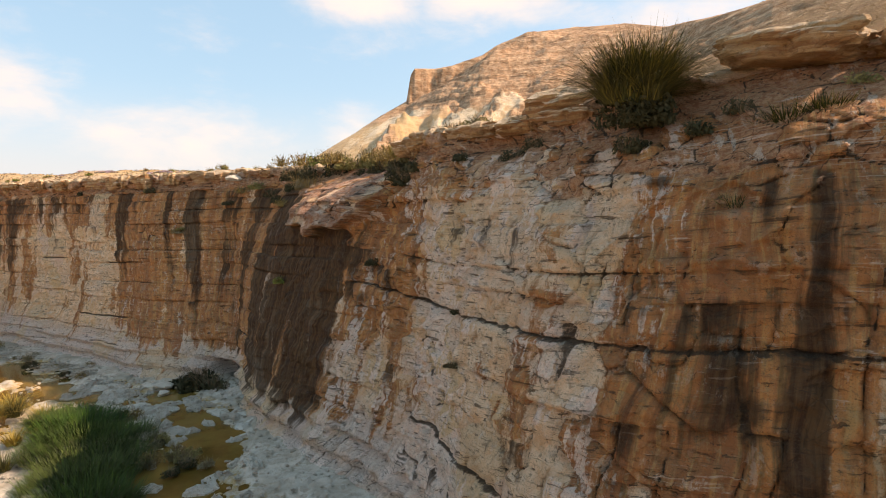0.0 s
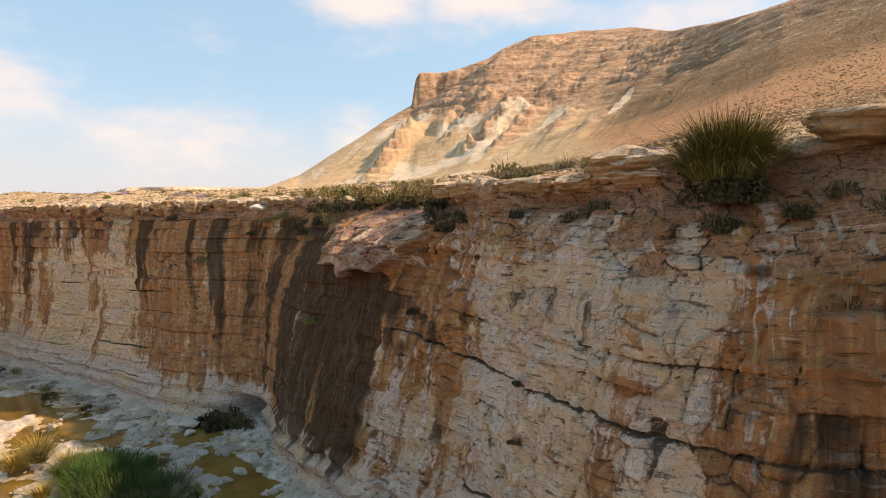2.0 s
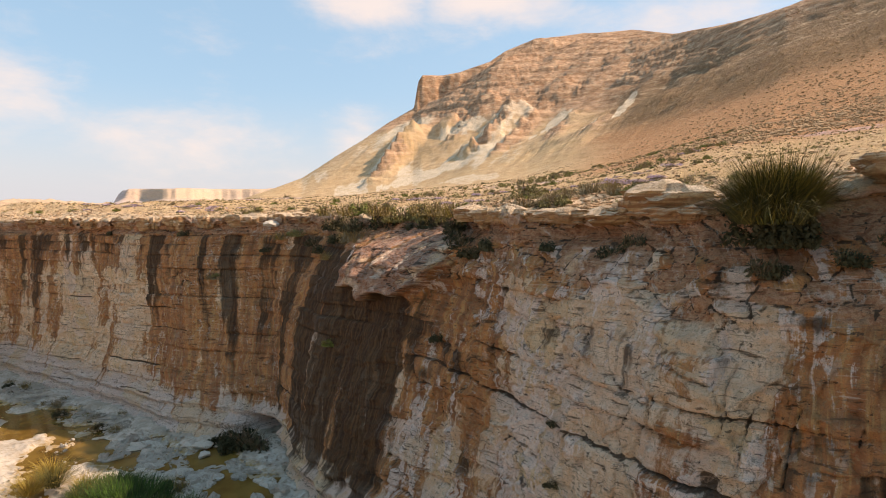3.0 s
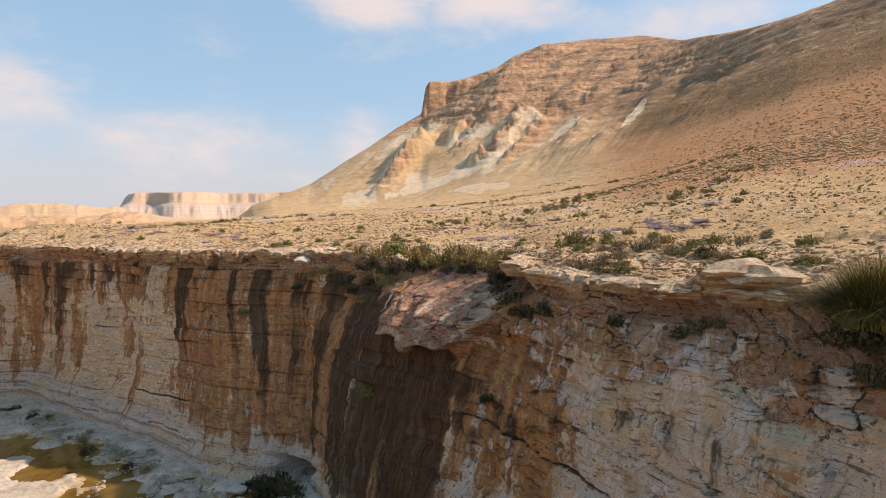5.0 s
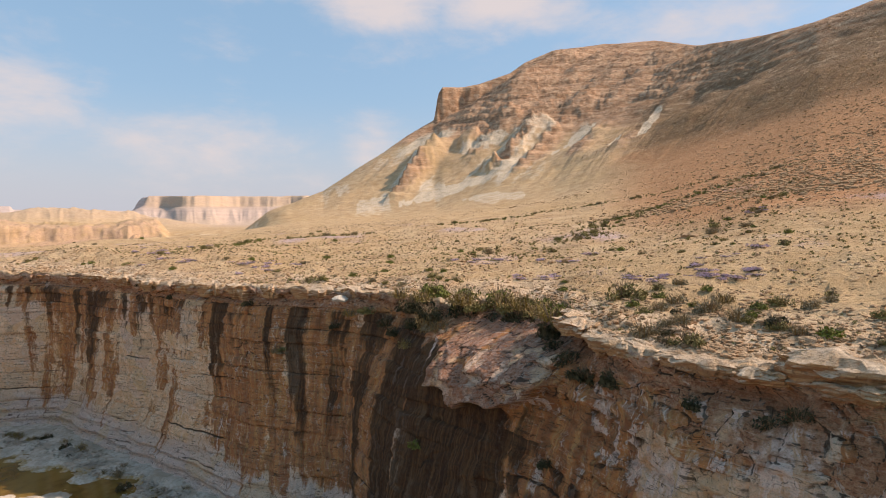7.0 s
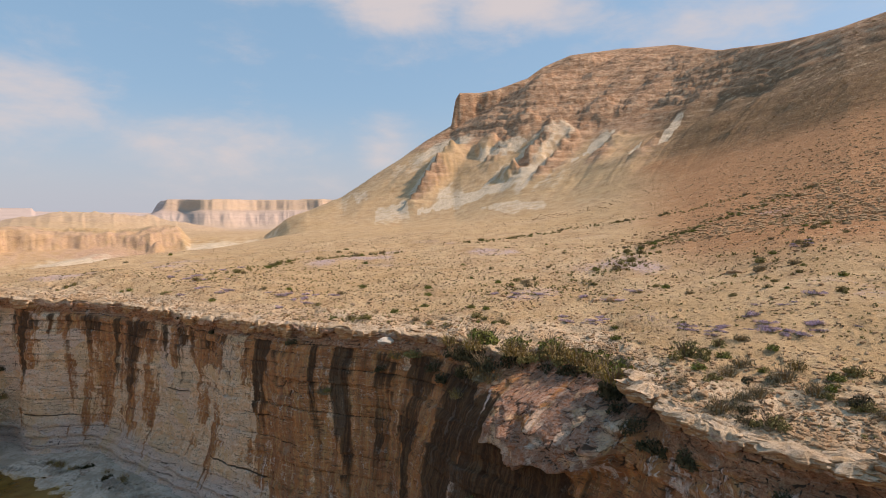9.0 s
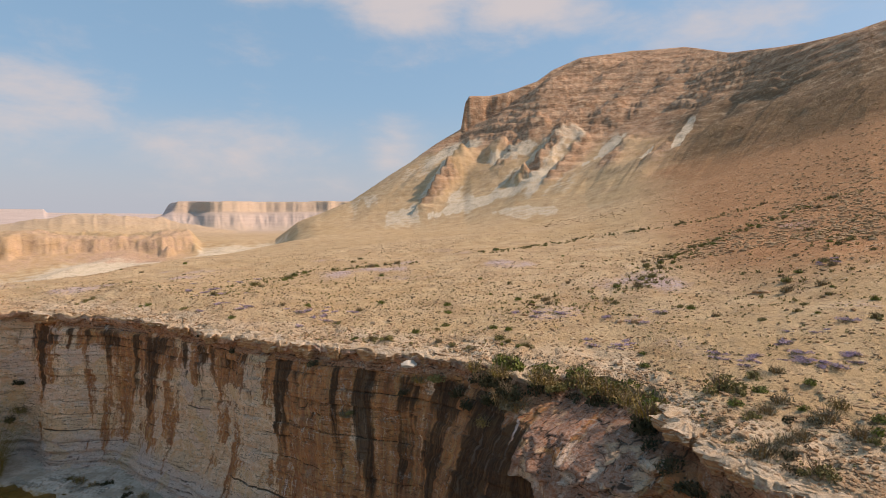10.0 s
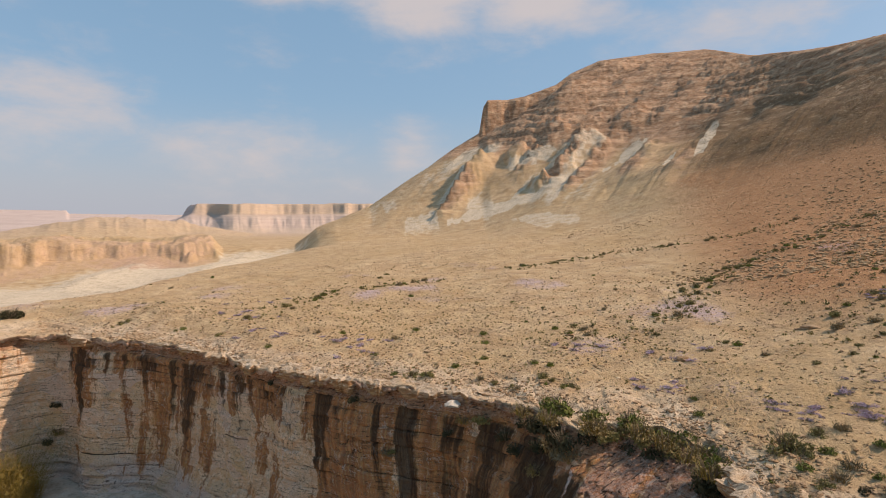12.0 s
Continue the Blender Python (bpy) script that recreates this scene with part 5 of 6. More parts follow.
def shrub(name, label, seed, r, h, n, mat, size=0.05, extra=None, blossom=0):
    """A desert shrub: stems, a broken dome of leaf clumps, here and there dry shoots or blossoms."""
    rng = np.random.default_rng(seed)
    ob = empty(name, (0, 0, -200), label, "shrub")
    part("twig_crown", raw_mesh("twig_crown", *twigs(rng, 26, r * 0.9, h), MAT_TWIG), ob)
    part("foliage", raw_mesh("foliage", *leaves(rng, n, r, r, h, size), mat), ob)
    if extra:
        part("dry_growth", raw_mesh("dry_growth", *blades(rng, n // 5, r * 0.6, h * 1.15, 0.006, 0.5, 0.3, 3), extra), ob, "dry straw-coloured shoots")
    if blossom:
        part("blossom_cover", raw_mesh("blossom_cover", *leaves(rng, blossom, r, r, h * 1.05, size * 0.7, 0.06), MAT_VIOLET), ob, "violet blossoms")["kind"] = "stuff"
    return ob


BUSHES = ((-36.0, 33.0, -0.8, 1.1), (-37.6, 32.4, -0.8, 1.25), (-35.0, 32.2, -0.8, 0.8), (-38.4, 30.9, -0.8, 1.2))
MODELS = {
    "bush": shrub("streamside_bush", "large yellow-brown streamside bush", 17, 2.3, 2.6, 3600, MAT_BUSH, 0.13, MAT_GOLD),
    "green": shrub("green_shrub", "small fresh green desert shrub on stony ground", 11, 0.32, 0.30, 420, MAT_GREEN, 0.035),
    "olive": shrub("desert_shrub", "low olive-green desert shrub on stony ground", 12, 0.38, 0.32, 460, MAT_OLIVE, 0.038),
    "grey": shrub("grey_shrub", "grey-leaved half-dry desert shrub on stony ground", 13, 0.36, 0.32, 420, MAT_GREY, 0.032, MAT_DRY),
    "dark": shrub("dark_shrub", "dark twiggy desert shrub with dense stems", 14, 0.40, 0.36, 520, MAT_DARK, 0.04),
    "straw": shrub("dry_shrub", "straw-coloured half-dead dry desert shrub", 15, 0.34, 0.34, 260, MAT_DRY, 0.03, MAT_GOLD),
    "violet": shrub("flowering_herb", "low violet-flowering herb cushion on stony ground", 16, 0.42, 0.16, 200, MAT_GREY, 0.03, None, 520),
}


def plant(kind, at, size=1.0, sink=0.02):
    ob = set_at(MODELS[kind], (at[0], at[1], at[2] - sink), size)
    return ob


def on_land(x, y):
    return (x, y, land(x, y))


# shrubs that can be told apart on the plateau near the rim
for kind, x, y, s in (("olive", 0.85, 19.5, 1.9), ("green", 1.9, 19.2, 1.0), ("grey", 2.3, 16.8, 1.3), ("grey", 2.6, 15.9, 1.0), ("grey", 0.3, 15.6, 1.35), ("dark", 0.75, 15.3, 0.8),
                      ("grey", 0.95, 15.9, 0.9), ("olive", 0.9, 14.5, 1.2), ("dark", 0.4, 14.7, 0.8), ("dark", 3.1, 15.0, 0.9), ("green", 3.6, 13.9, 1.1), ("grey", 3.2, 14.3, 0.8), ("olive", 4.3, 12.9, 0.9),
                      ("olive", 1.2, 19.0, 0.7), ("grey", 2.0, 18.3, 1.0), ("green", 2.3, 17.7, 0.7), ("grey", 1.4, 17.8, 1.1), ("dark", 1.6, 17.1, 0.7), ("olive", -24.1, 35.2, 1.0), ("green", -27.5, 37.0, 0.9),
                      ("dark", -41.4, 39.2, 2.2), ("dark", -42.4, 39.8, 2.0), ("grey", 2.9, 20.4, 0.8), ("green", 3.4, 19.4, 0.8), ("straw", 3.0, 17.4, 0.9), ("grey", 4.6, 16.2, 1.0), ("olive", 5.2, 14.4, 0.9)):
    tagged(plant(kind, on_land(x, y), s), group="shrubs on the plateau")

# the thick hedge of shrubs along the rim of the alcove
hedge = [(-5.6, 24.2), (-5.0, 23.5), (-4.3, 22.9), (-3.6, 22.7), (-3.0, 22.5), (-2.4, 22.3), (-1.9, 21.9), (-1.4, 21.5), (-1.0, 21.0), (-0.8, 20.3), (-0.7, 19.7)]
for i, (x, y) in enumerate(hedge):
    for j, (kind, dz, s) in enumerate((("green", -0.05, 2.2), ("olive", -0.25, 2.4), ("dark", -0.6, 2.3), ("straw", 0.0, 1.9))):
        if (i * 3 + j) % 5 == 4:
            continue
        tagged(plant(kind, (x + RNG.normal(0, 0.25) - 0.2 * j, y + RNG.normal(0, 0.2) - 0.25 * j, 8.75 + dz), s * RNG.uniform(0.55, 0.95)),
               "dense green and straw-coloured shrub along the alcove rim", group="shrubs along the alcove")
# shrubs that hang on the cliff itself
def wall_spot(x, y, z):
    """The place on the rock face nearest to a point, a little out from it."""
    i = np.unravel_index(np.argmin(((WALL_XYZ[::3, ::3] - (x, y, z)) ** 2).sum(2)), WALL_XYZ[::3, ::3].shape[:2])
    p = WALL_XYZ[::3, ::3][i]
    o = nrm[::3][i[1]]
    return p[0] + 0.10 * o[0], p[1] + 0.10 * o[1], p[2]


for kind, x, y, z, s in (("grey", -5.3, 22.4, 8.0, 2.2), ("grey", -4.9, 21.8, 7.8, 1.6), ("straw", -8.8, 25.2, 8.0, 1.1), ("straw", -6.0, 22.2, 7.15, 1.0), ("grey", -12.1, 26.0, 6.1, 1.1), ("olive", -12.0, 25.9, 6.15, 0.7),
                         ("dark", -1.95, 16.2, 5.5, 0.75), ("dark", 0.3, 11.45, 4.95, 0.42), ("dark", 0.32, 11.05, 3.95, 0.45), ("dark", -1.1, 17.2, 7.9, 1.6), ("dark", -0.9, 16.2, 7.8, 1.5), ("dark", -0.5, 15.1, 8.0, 1.3),
                         ("dark", -1.3, 18.4, 8.1, 1.5), ("dark", 0.5, 13.2, 8.1, 0.9), ("dark", 1.6, 12.1, 8.2, 1.1), ("dark", 2.0, 11.9, 8.3, 0.9), ("dark", -7.4, 24.0, 8.0, 1.4), ("dark", -6.9, 23.6, 7.4, 1.2), ("olive", -8.0, 24.6, 8.2, 1.3),
                         ("dark", -6.2, 22.9, 8.0, 1.5), ("dark", -9.3, 25.2, 7.3, 0.9), ("dark", -13.9, 27.3, 7.9, 0.9), ("dark", -18.9, 29.4, 8.0, 0.8), ("dark", -21.3, 30.9, 8.0, 0.6), ("green", -5.6, 19.6, 4.6, 1.0),
                         ("dark", -36.2, 36.4, 3.6, 1.3), ("straw", -35.9, 36.1, 2.0, 1.6), ("dark", -36.4, 36.0, 1.6, 1.5), ("dark", 4.7, 9.0, 8.4, 0.9), ("olive", 6.1, 8.6, 8.9, 0.8),
                         ("dark", 2.9, 9.5, 8.2, 1.0), ("dark", 3.9, 9.2, 8.2, 0.9)):
    px, py, pz = wall_spot(x, y, z)
    tagged(plant(kind, (px, py, pz - 0.12 * s), s), "shrub clinging to the cliff face below the rim", group="shrubs on the cliff")

# rows of shrubs along the dry washes, and single ones between them
WASH = [[(-24.4, 39.8), (-23.3, 43.2), (-21.8, 48.0), (-18.9, 51.8), (-14.0, 57.4)], [(-4.5, 32.6), (-3.4, 34.1), (-0.5, 35.1), (2.2, 34.9), (7.0, 44.4), (11.9, 50.1), (16.9, 52.4), (27.2, 57.9)],
        [(-6.3, 61.0), (0.0, 66.1), (6.4, 67.7), (14.8, 65.8), (24, 66)], [(7.5, 28.6), (11, 33), (15.2, 40.6), (22, 46)]]
kinds = ("green", "olive", "green", "grey", "olive")
for row, count, wide in zip(WASH, (20, 62, 26, 18), (0.9, 0.9, 0.6, 1.2)):
    p = np.array(row)
    leg = np.concatenate([[0], np.cumsum(np.hypot(*np.diff(p, axis=0).T))])
    for u_ in np.interp(RNG.uniform(0, leg[-1] * 0.999, count), leg, np.arange(len(leg))):
        i = int(u_)
        q = p[i] + (p[i + 1] - p[i]) * (u_ - i) + RNG.normal(0, wide, 2)
        tagged(plant(kinds[RNG.integers(5)], on_land(*q), RNG.uniform(0.5, 1.25)), group="shrubs along the dry wash")
n_put = 0
while n_put < 80:
    th, d = RNG.uniform(-40, 32), RNG.uniform(0.8, 1.0) * 10 ** RNG.uniform(0.2, 1.65)
    r = float(np.interp(th, TH, r_in)) + d
    x, y = CENTRE[0] + r * math.sin(radians(th)), CENTRE[1] + r * math.cos(radians(th))
    if float(fbm(x * 0.12, y * 0.12, 4.0, 2)) < RNG.uniform(-0.7, 0.6):
        continue
    tagged(plant(kinds[RNG.integers(5)], on_land(x, y), RNG.uniform(0.45, 1.0)), group="shrubs on the plateau")
    n_put += 1
# violet flowers in patches
for x, y, n_, w_ in ((-24.6, 39.3, 9, 1.3), (-21.2, 34.6, 7, 0.9), (-15.2, 32.9, 12, 1.3), (-2.9, 31.7, 7, 0.8), (-0.9, 26.0, 8, 0.7), (3.4, 21.5, 8, 0.45), (3.0, 22.2, 6, 0.5), (12.0, 34.0, 4, 0.5), (0.8, 29.2, 6, 0.9), (5.2, 20.9, 9, 0.9), (6.2, 24.0, 6, 0.9), (-30, 47, 8, 2)):
    for _ in range(n_):
        tagged(plant("violet", on_land(x + RNG.normal(0, w_ * 1.3), y + RNG.normal(0, w_ * 0.7)), RNG.uniform(0.35, 0.95)), group="violet flowers on the plateau")

# reeds and plants in the stream bed
def foot_y(x):
    return float(np.interp(x, [p_[0] for p_ in FOOT[5:11]], [p_[1] for p_ in FOOT[5:11]]))


for x, y, r_, h_, n_, sd in ((-10.4, 15.9, 1.4, 0.9, 1400, 31), (-9.2, 14.6, 1.3, 0.9, 1300, 32), (-12.2, 18.0, 1.0, 0.8, 800, 33), (-9.0, 13.6, 1.2, 0.9, 1200, 34), (-11.2, 17.2, 1.2, 1.1, 900, 36), (-8.1, 12.5, 1.1, 1.0, 1000, 37), (-9.6, 16.4, 1.0, 0.9, 600, 38)):
    rng = np.random.default_rng(sd)
    ob = empty("reed_clump", (x, y, 0.12), "tall dark green reed clump standing in the stream bed", "reeds", "reeds in the stream bed")
    part("reed_stand", raw_mesh("reed_stand", *blades(rng, n_ * 2, r_, h_ * 0.62, 0.009, 0.45, 0.6), MAT_REED), ob)
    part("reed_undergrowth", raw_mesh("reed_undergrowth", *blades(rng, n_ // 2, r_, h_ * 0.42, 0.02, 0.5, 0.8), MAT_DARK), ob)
for x, y, s, sd in ((-13.2, 18.4, 0.6, 41), (-12.9, 17.6, 0.5, 42), (-12.6, 16.3, 0.6, 43), (-14.3, 18.6, 0.8, 44), (-14.7, 18.1, 0.8, 45), (-11.6, 14.6, 0.55, 46), (-14.8, 19.2, 0.8, 47)):
    tussock("grass_tuft", (x, y, 0.1), "pale dry grass tuft at the edge of the reeds", sd, s * 0.7, s * 1.1, 260, MAT_GOLD if sd % 2 else MAT_TUSS, False)
for i in range(46):
    f = RNG.uniform()
    if i < 26:
        x = -32 + 17 * f
        y = foot_y(x) - 1.5 + RNG.normal(0, 0.4)
    else:
        x, y = -11.5 + 5.2 * f + RNG.normal(0, 0.25), 19.8 - 6.0 * f + RNG.normal(0, 0.45)
    tagged(plant(("grey", "olive", "dark", "straw")[RNG.integers(4)], (x, y, float(bed_level(np.array(x))) + 0.1), RNG.uniform(0.5, 1.1)), "small shrub on the gravel of the stream bed", group="shrubs in the stream bed")
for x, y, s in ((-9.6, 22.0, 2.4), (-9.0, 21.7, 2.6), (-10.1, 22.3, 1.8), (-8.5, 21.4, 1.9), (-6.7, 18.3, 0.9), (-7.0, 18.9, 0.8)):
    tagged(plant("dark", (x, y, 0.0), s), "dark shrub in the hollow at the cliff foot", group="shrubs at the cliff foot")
for x, y, z, s in BUSHES:
    tagged(plant("bush", (x, y, z), s), "large yellow-brown bush at the cliff foot", group="bushes at the cliff foot")

# loose blocks on and under the rim
BLOCKS = []
for i in range(7):
    rng = np.random.default_rng(60 + i)
    ob = new("boulder", raw_mesh("boulder", *rock_verts(rng, 1.0, 0.72, 0.55, 0.3, 5 if i > 4 else 3, 0, 0.10 if i > 4 else 0.05), (MAT_CAP, MAT_BROWN, MAT_PALE, MAT_CAP, MAT_BROWN, MAT_BROWN, MAT_CAP)[i], False))
    ob.location = (0, 0, -200)
    BLOCKS.append(tagged(ob, ("tan weathered boulder on the plateau", "brown weathered boulder", "pale limestone block", "tan crusty rim block", "rusty brown rock block", "large brown crusted block", "large tan crusted slab")[i], "boulder"))


def boulder(i, at, size, turn, stretch=(1, 1, 1), tilt=0.0, label="", group=""):
    ob = copy_thing(BLOCKS[i], place(at, 1.0, turn, tilt))
    ob.scale = tuple(size * k_ for k_ in stretch)
    return tagged(ob, label, "", group)


boulder(1, on_land(0.84, 28.5), 0.42, 20, label="rusty brown boulder among violet flowers")
boulder(0, on_land(0.1, 29.1), 0.30, 70, label="tan boulder on the plateau")
boulder(0, on_land(7.5, 31.1), 0.48, 10, (1.2, 1, 0.7), label="flat tan boulder on the reddish slope")
boulder(2, (-9.3, 25.45, 8.35), 0.38, 30, (1, 0.9, 0.8), 12, label="pale limestone block lodged under the rim")
boulder(0, on_land(-12.4, 28.1), 0.28, 50, label="pale limestone block on the rim")
boulder(0, on_land(-12.0, 27.9), 0.24, 10, label="small tan block on the rim")


def slab_verts(rng, long, wide, thick, n=64, rows=11, under=0.72, dome=0.06):
    """A broken bed of rock: ragged outline, layered sides that draw in below, an uneven top."""
    ang = np.linspace(0, 2 * math.pi, n, endpoint=False)
    sd = rng.uniform(0, 90)
    box = 1 / np.maximum(np.abs(np.cos(ang)), np.abs(np.sin(ang))) ** 0.45
    notch = 0.20 * fbm(np.cos(ang) * 1.7 * max(1, long / 1.5) + sd, np.sin(ang) * 1.7, sd, 4) + 0.10 * fbm(np.cos(ang) * 6 + sd, np.sin(ang) * 6, sd, 2)
    vs = []
    for j in range(rows):
        f = j / (rows - 1)
        lay = math.floor(f * 4.2 + 0.3 * float(vnoise(sd, j * 0.7)))
        k = under + (1 - under) * min(1.0, f * 1.5) - 0.05 * max(0.0, f - 0.85) / 0.15
        crumble = 0.11 * vnoise(np.cos(ang) * 3 + lay * 3.1 + sd, np.sin(ang) * 3 + lay * 2.3, sd) + 0.09 * fbm(np.cos(ang) * 4 + sd, np.sin(ang) * 4, f * 5.0, 3)
        q = box * (k + notch + crumble)
        z = thick * (f - 1) + 0.10 * thick * vnoise(ang * 3.0, f * 3.0, sd)
        vs += list(zip(long * 0.5 * q * np.cos(ang), wide * 0.5 * q * np.sin(ang), z))
    for g in (0.72, 0.36):
        q = box * (1 + notch) * g
        z = dome * (1 - g) + 0.09 * fbm(np.cos(ang) * g * 3 + sd, np.sin(ang) * g * 3, 2.0, 3)
        vs += list(zip(long * 0.5 * q * np.cos(ang), wide * 0.5 * q * np.sin(ang), z))
    rr = rows + 2
    fs = [(r_ * n + i, r_ * n + (i + 1) % n, (r_ + 1) * n + (i + 1) % n, (r_ + 1) * n + i) for r_ in range(rr - 1) for i in range(n)]
    vs = [tuple(float(c_) for c_ in v_) for v_ in vs] + [(0.0, 0.0, dome)]
    fs += [((rr - 1) * n + i, (rr - 1) * n + (i + 1) % n, rr * n) for i in range(n)]
    fs.append(tuple(range(n - 1, -1, -1)))
    return vs, fs


def slab(name, at, turn, size, seed, label, category, group="", mat=None, tilt=0.0, **more):
    """size: long, wide, thick; at: the middle of the top."""
    ob = new(name, raw_mesh(name, *slab_verts(np.random.default_rng(seed), *size, **more), mat or MAT_SLAB))
    ob.matrix_basis = place(at, 1.0, turn, tilt)
    return tagged(ob, label, category, group)


def rim_at(u_):
    """Place on the rim, way along it in degrees, and the way out over the stream."""
    p = spline(np.array([u_]), RIM)[0]
    q = spline(np.array([u_ + 0.02]), RIM)[0] - p
    return p, math.degrees(math.atan2(q[1], q[0])), np.array([q[1], -q[0]]) / np.hypot(q[0], q[1])


slab("rim_rock", (2.6, 12.1, 9.30), -38, (1.9, 1.1, 0.5), 301, "large brown earth-crusted block on the rim", "rock slab", under=0.80, dome=0.24)
slab("rim_rock", (5.65, 9.45, 9.74), -32, (2.3, 1.5, 0.40), 302, "large tan slab overhanging a red hollow on the rim", "rock slab", tilt=-3, under=0.7, dome=0.05)
slab("rim_rock", (7.4, 8.6, 9.66), -34, (1.6, 1.2, 0.35), 303, "tan overhanging slab on the rim", "rock slab")
slab("rim_rock", (-0.75, 17.5, 8.98), -78, (1.7, 1.5, 0.36), 304, "pale overhanging slab at the corner of the alcove", "rock slab", under=0.8)
slab("rim_rock", (-0.2, 15.5, 8.92), -62, (2.3, 1.3, 0.30), 305, "long pale slab along the rim", "rock slab", under=0.8)
slab("rim_rock", (0.95, 13.75, 8.93), -42, (1.9, 1.2, 0.28), 306, "long pale slab along the rim", "rock slab", under=0.8)
slab("rim_rock", (1.85, 12.6, 8.98), -45, (0.7, 0.6, 0.26), 307, "pale rounded block on the rim", "rock slab", under=0.8)
s_at = 4.3
k_slab = 0
while s_at < 21.0:
    p, turn, out = rim_at(s_at)
    far_slab = s_at < 12.2
    long = RNG.uniform(0.7, 2.6) if far_slab else RNG.uniform(0.5, 1.4)
    wide, thick = RNG.uniform(0.7, 1.5), RNG.uniform(0.22, 0.66) if far_slab else RNG.uniform(0.12, 0.45)
    if not 11.6 < s_at < 14.9 and RNG.uniform() < 0.8:
        o = RNG.uniform(-0.62, 0.10)
        slab("ledge_rock", (p[0] + out[0] * o, p[1] + out[1] * o, p[2] + RNG.uniform(-0.02, 0.10)), turn + RNG.normal(0, 9), (long, wide, thick), 310 + k_slab,
             "tan crusty rock slab jutting over the cliff edge", "rock slab", "slabs along the rim", tilt=RNG.normal(0, 5), under=RNG.uniform(0.62, 0.85))
    k_slab += 1
    ahead = rim_at(s_at + 0.05)[0] - p
    s_at += 0.05 * long * RNG.uniform(0.55, 1.15) / max(0.01, float(np.hypot(ahead[0], ahead[1])))
boulder(2, (-10.9, 21.7, 0.15), 0.42, 15, (1, 0.9, 0.7), label="pale boulder by the stream at the cliff foot")
boulder(2, (-10.5, 21.0, 0.10), 0.26, 80, label="small pale boulder by the stream")
for u_ in np.concatenate([RNG.uniform(5.4, 12.0, 36), RNG.uniform(14.9, 20.6, 24)]):
    p = spline(np.array([u_]), RIM)[0]
    q = spline(np.array([u_ + 0.02]), RIM)[0] - p
    turn = math.degrees(math.atan2(q[1], q[0]))
    out = np.array([q[1], -q[0]]) / np.hypot(q[0], q[1])
    s = 0.08 + 0.28 * RNG.uniform() ** 2.2
    o = RNG.uniform(-0.9, 0.30)
    boulder(int(RNG.choice([0, 3, 5, 6, 1, 6])), (p[0] + out[0] * o, p[1] + out[1] * o, p[2] - 0.04 - 0.35 * max(0, o)), s, turn + RNG.normal(0, 14),
            (1.35, 0.8, RNG.uniform(0.45, 0.8)), RNG.normal(0, 6), "tan crusty block along the cliff rim", "blocks along the rim")
for _ in range(46):
    th = RNG.uniform(-38, 30)
    r = float(np.interp(th, TH, r_in)) + 10 ** RNG.uniform(0.1, 1.5)
    x, y = CENTRE[0] + r * math.sin(radians(th)), CENTRE[1] + r * math.cos(radians(th))
    boulder(int(RNG.choice([0, 1, 3])), on_land(x, y), RNG.uniform(0.10, 0.24), RNG.uniform(0, 360), (1.2, 1, 0.8), 0, "small tan stone on the plateau", "stones on the plateau")


# pale flagstones lying in the shallow stream
n_put = 0
while n_put < 110:
    f = RNG.uniform()
    x, y = np.interp(f, [0, 0.35, 0.65, 1], [-15.5, -10.0, -8.0, -5.2]) + RNG.normal(0, 0.8), np.interp(f, [0, 0.35, 0.65, 1], [22.2, 20.4, 17.2, 11.8]) + RNG.normal(0, 0.9)
    c_ = float(channel(np.array(x), np.array(y)))
    if not -0.9 < c_ < 0.7:
        continue
    long = RNG.uniform(0.25, 1.1)
    slab("flat_stone", (x, y, float(bed_level(np.array(x))) + 0.05 + 0.10 * sstep(c_, -0.4, 0.9) + RNG.uniform(0.0, 0.05)), RNG.uniform(0, 360), (long, long * RNG.uniform(0.5, 0.8), 0.22), 600 + n_put,
         "pale flat stone lying in the shallow stream", "flat stone", "flat stones in the stream", MAT_GRAVEL, n=22, rows=4, under=0.95, dome=0.02)
    n_put += 1


# what nobody could count: stones, far scrub, gravel
def scatter(name, label, category, mat, places, shape, smooth=False):
    vs, fs = join(*[shifted(shape[RNG.integers(len(shape))], p[:3], p[3], RNG.uniform(0, 6.28)) for p in places])
    ob = new(name, raw_mesh(name, vs, fs, mat, smooth))
    return tagged(ob, label, category, kind="stuff")


PEBBLE = [rock_verts(np.random.default_rng(80 + i), 1, 0.8, 0.6, 0.3, 1) for i in range(4)]
DOT = [leaves(np.random.default_rng(190 + i), 12, 0.5, 0.5, 0.6, 0.2, 0.02) for i in range(4)]
CLUMP = [leaves(np.random.default_rng(90 + i), 26, 0.5, 0.5, 0.7, 0.14, 0.02) for i in range(4)]


def polar_places(count, th0, th1, d0, d1, s0, s1, keep):
    out = []
    while len(out) < count:
        th = RNG.uniform(th0, th1)
        d = 10 ** RNG.uniform(math.log10(d0), math.log10(d1))
        r = float(np.interp(th, TH, r_in)) + d
        x, y = CENTRE[0] + r * math.sin(radians(th)), CENTRE[1] + r * math.cos(radians(th))
        if keep(x, y, th, d):
            out.append((x, y, land(x, y), RNG.uniform(s0, s1) * RNG.uniform(0.6, 1.3)))
    return out


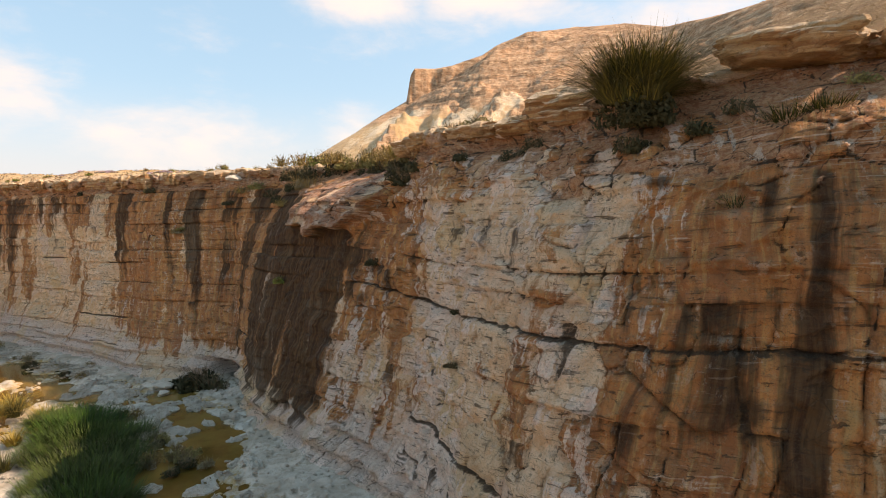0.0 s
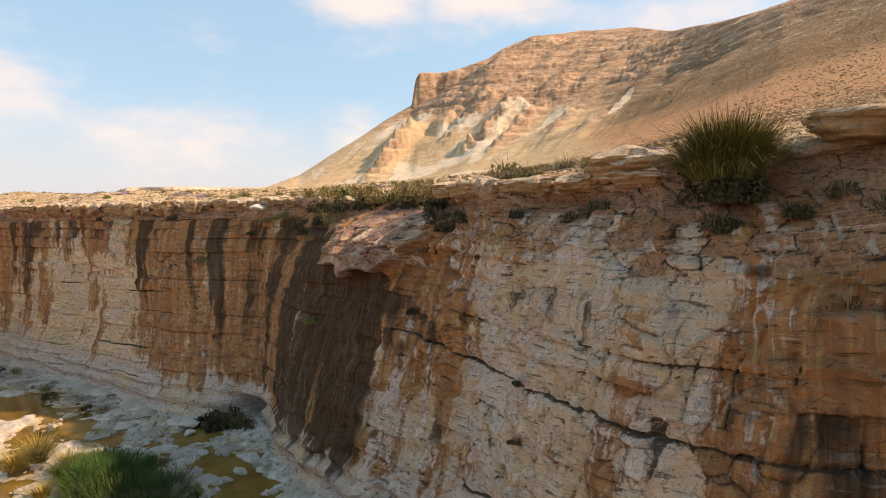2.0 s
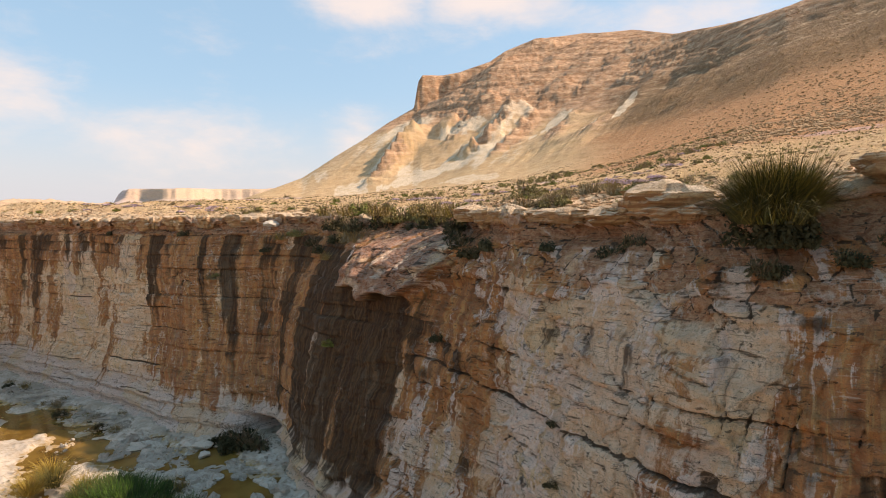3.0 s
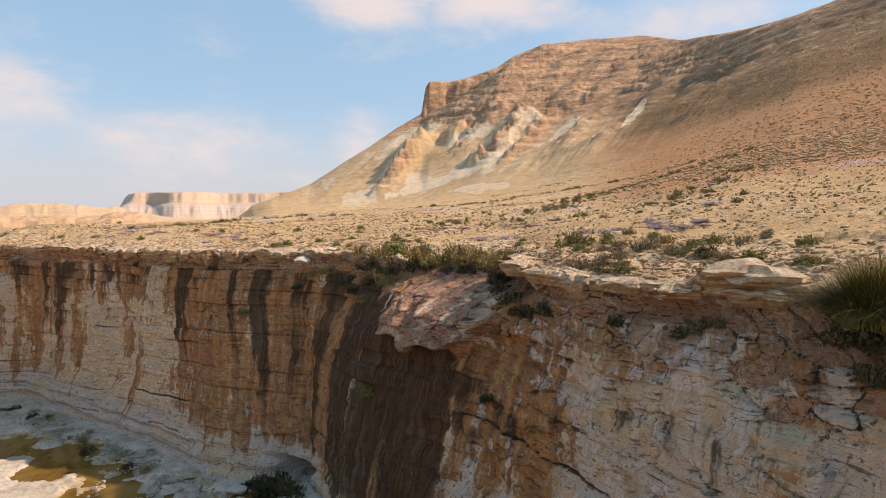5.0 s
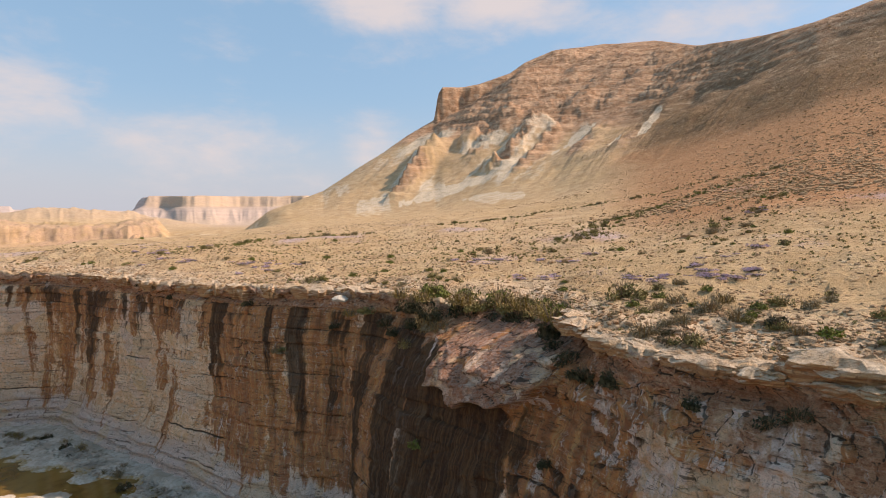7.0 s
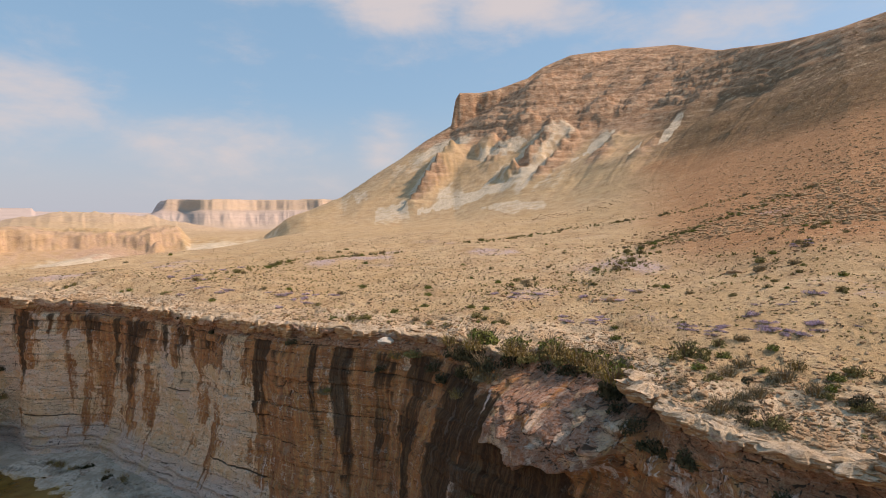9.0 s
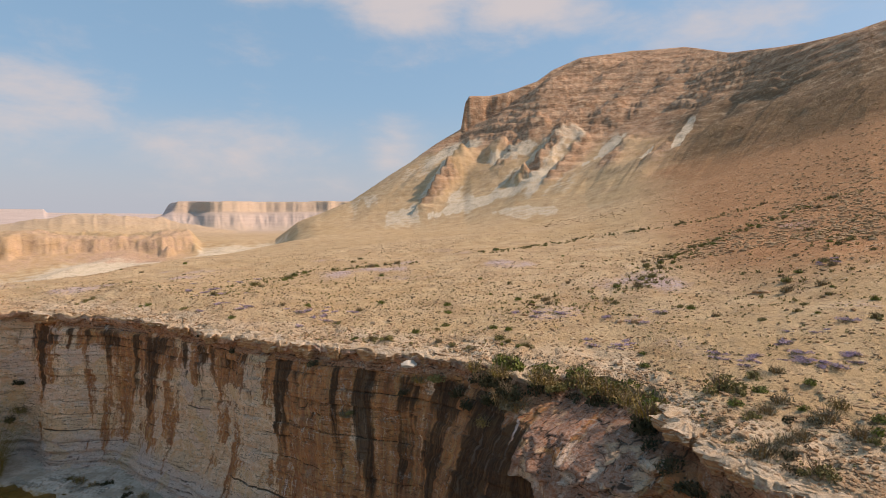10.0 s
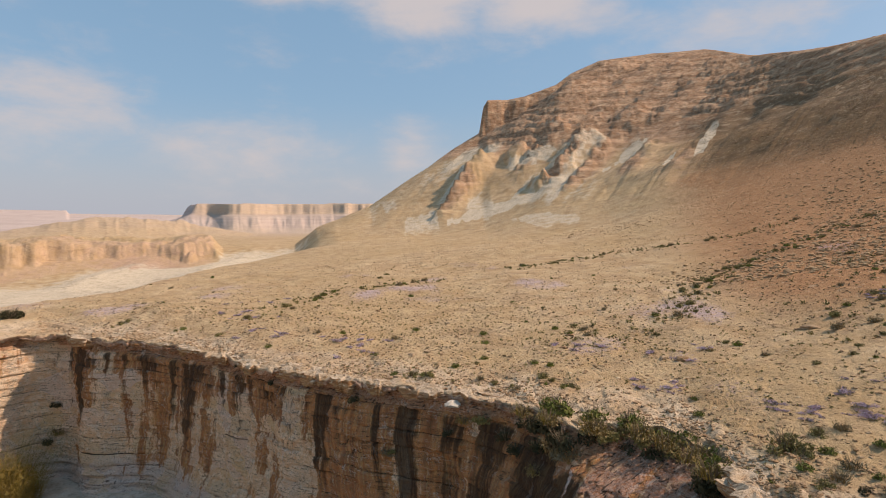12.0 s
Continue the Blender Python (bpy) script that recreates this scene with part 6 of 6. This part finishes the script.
near_rim = lambda x, y, th, d: float(vnoise(x * 0.3, y * 0.3, 2.0)) > RNG.uniform(-0.9, 0.5)
scatter("plateau_stones", "loose tan stones strewn over the plateau", "stones", MAT_CAP, polar_places(7500, -44, 46, 0.2, 30, 0.03, 0.12, near_rim), PEBBLE)
scatter("dark_stones", "loose brown stones strewn over the plateau", "stones", MAT_BROWN, polar_places(2600, -44, 46, 0.3, 60, 0.03, 0.10, near_rim), PEBBLE)
scatter("herb_tufts", "small olive herb tufts dotted over the plateau", "herbs", MAT_OLIVE, polar_places(2200, -44, 46, 0.8, 70, 0.06, 0.17, lambda x, y, th, d: float(fbm(x * 0.09, y * 0.09, 8.0, 2)) > RNG.uniform(-0.8, 0.7)), CLUMP)
scatter("dry_tufts", "small grey-brown dry tufts dotted over the plateau", "herbs", MAT_TWIG, polar_places(2200, -44, 46, 0.8, 70, 0.06, 0.16, lambda x, y, th, d: float(fbm(x * 0.09, y * 0.09, 18.0, 2)) > RNG.uniform(-0.8, 0.7)), CLUMP)
scatter("slope_scrub", "dark scrub dotted over the stony hill slope", "scrub", MAT_SCRUB, polar_places(3600, 2, 48, 35, 175, 0.10, 0.27, lambda x, y, th, d: float(fbm(x * 0.04, y * 0.04, 3.0, 3)) + (th - 20) * 0.05 > RNG.uniform(-0.5, 0.8)), CLUMP)
scatter("slope_stones", "brown stones strewn over the hill slope", "stones", MAT_BROWN, polar_places(8000, 2, 48, 30, 175, 0.08, 0.30, lambda x, y, th, d: (th - 16) * 0.06 + float(fbm(x * 0.03, y * 0.03, 5.0, 2)) > RNG.uniform(-0.6, 0.8)), PEBBLE)
scatter("far_herbs", "small olive herbs dotted over the open plateau", "herbs", MAT_OLIVE, polar_places(3000, -40, 40, 8, 120, 0.08, 0.22, lambda x, y, th, d: float(fbm(x * 0.05, y * 0.05, 28.0, 3)) > RNG.uniform(-0.6, 0.8)), DOT)
scatter("far_dry_herbs", "small brown dry herbs dotted over the open plateau", "herbs", MAT_TWIG, polar_places(4000, -40, 40, 6, 120, 0.07, 0.20, lambda x, y, th, d: float(fbm(x * 0.05, y * 0.05, 38.0, 3)) > RNG.uniform(-0.6, 0.8)), DOT)
wash_places = []
for row, count, wide in zip(WASH, (90, 260, 150, 60), (1.0, 1.0, 0.7, 1.4)):
    p = np.array(row)
    leg = np.concatenate([[0], np.cumsum(np.hypot(*np.diff(p, axis=0).T))])
    for u_ in np.interp(RNG.uniform(0, leg[-1] * 0.999, count), leg, np.arange(len(leg))):
        i = int(u_)
        q = p[i] + (p[i + 1] - p[i]) * (u_ - i) + RNG.normal(0, wide, 2)
        wash_places.append((*on_land(*q), RNG.uniform(0.18, 0.5)))
scatter("wash_scrub", "small green scrub along the dry washes", "scrub", MAT_OLIVE, wash_places, CLUMP)
gravel = []
while len(gravel) < 6000:
    if RNG.uniform() < 0.5:
        f = RNG.uniform()
        x = -33 + 18 * f
        y = foot_y(x) - 1.6 + RNG.normal(0, 0.5)
    else:
        x, y = RNG.uniform(-17, -2), RNG.uniform(11, 25)
    if float(channel(np.array(x), np.array(y))) < -0.15 or (x > -12 and y > 27):
        continue
    gravel.append((x, y, float(bed_level(np.array(x))) + 0.17, 0.018 + 0.10 * RNG.uniform() ** 3))
scatter("gravel", "pale gravel and cobbles on the stream bed", "gravel", MAT_GRAVEL, gravel, PEBBLE)
for ob in list(MODELS.values()) + BLOCKS:
    for c in list(ob.children_recursive) + [ob]:
        bpy.data.objects.remove(c)
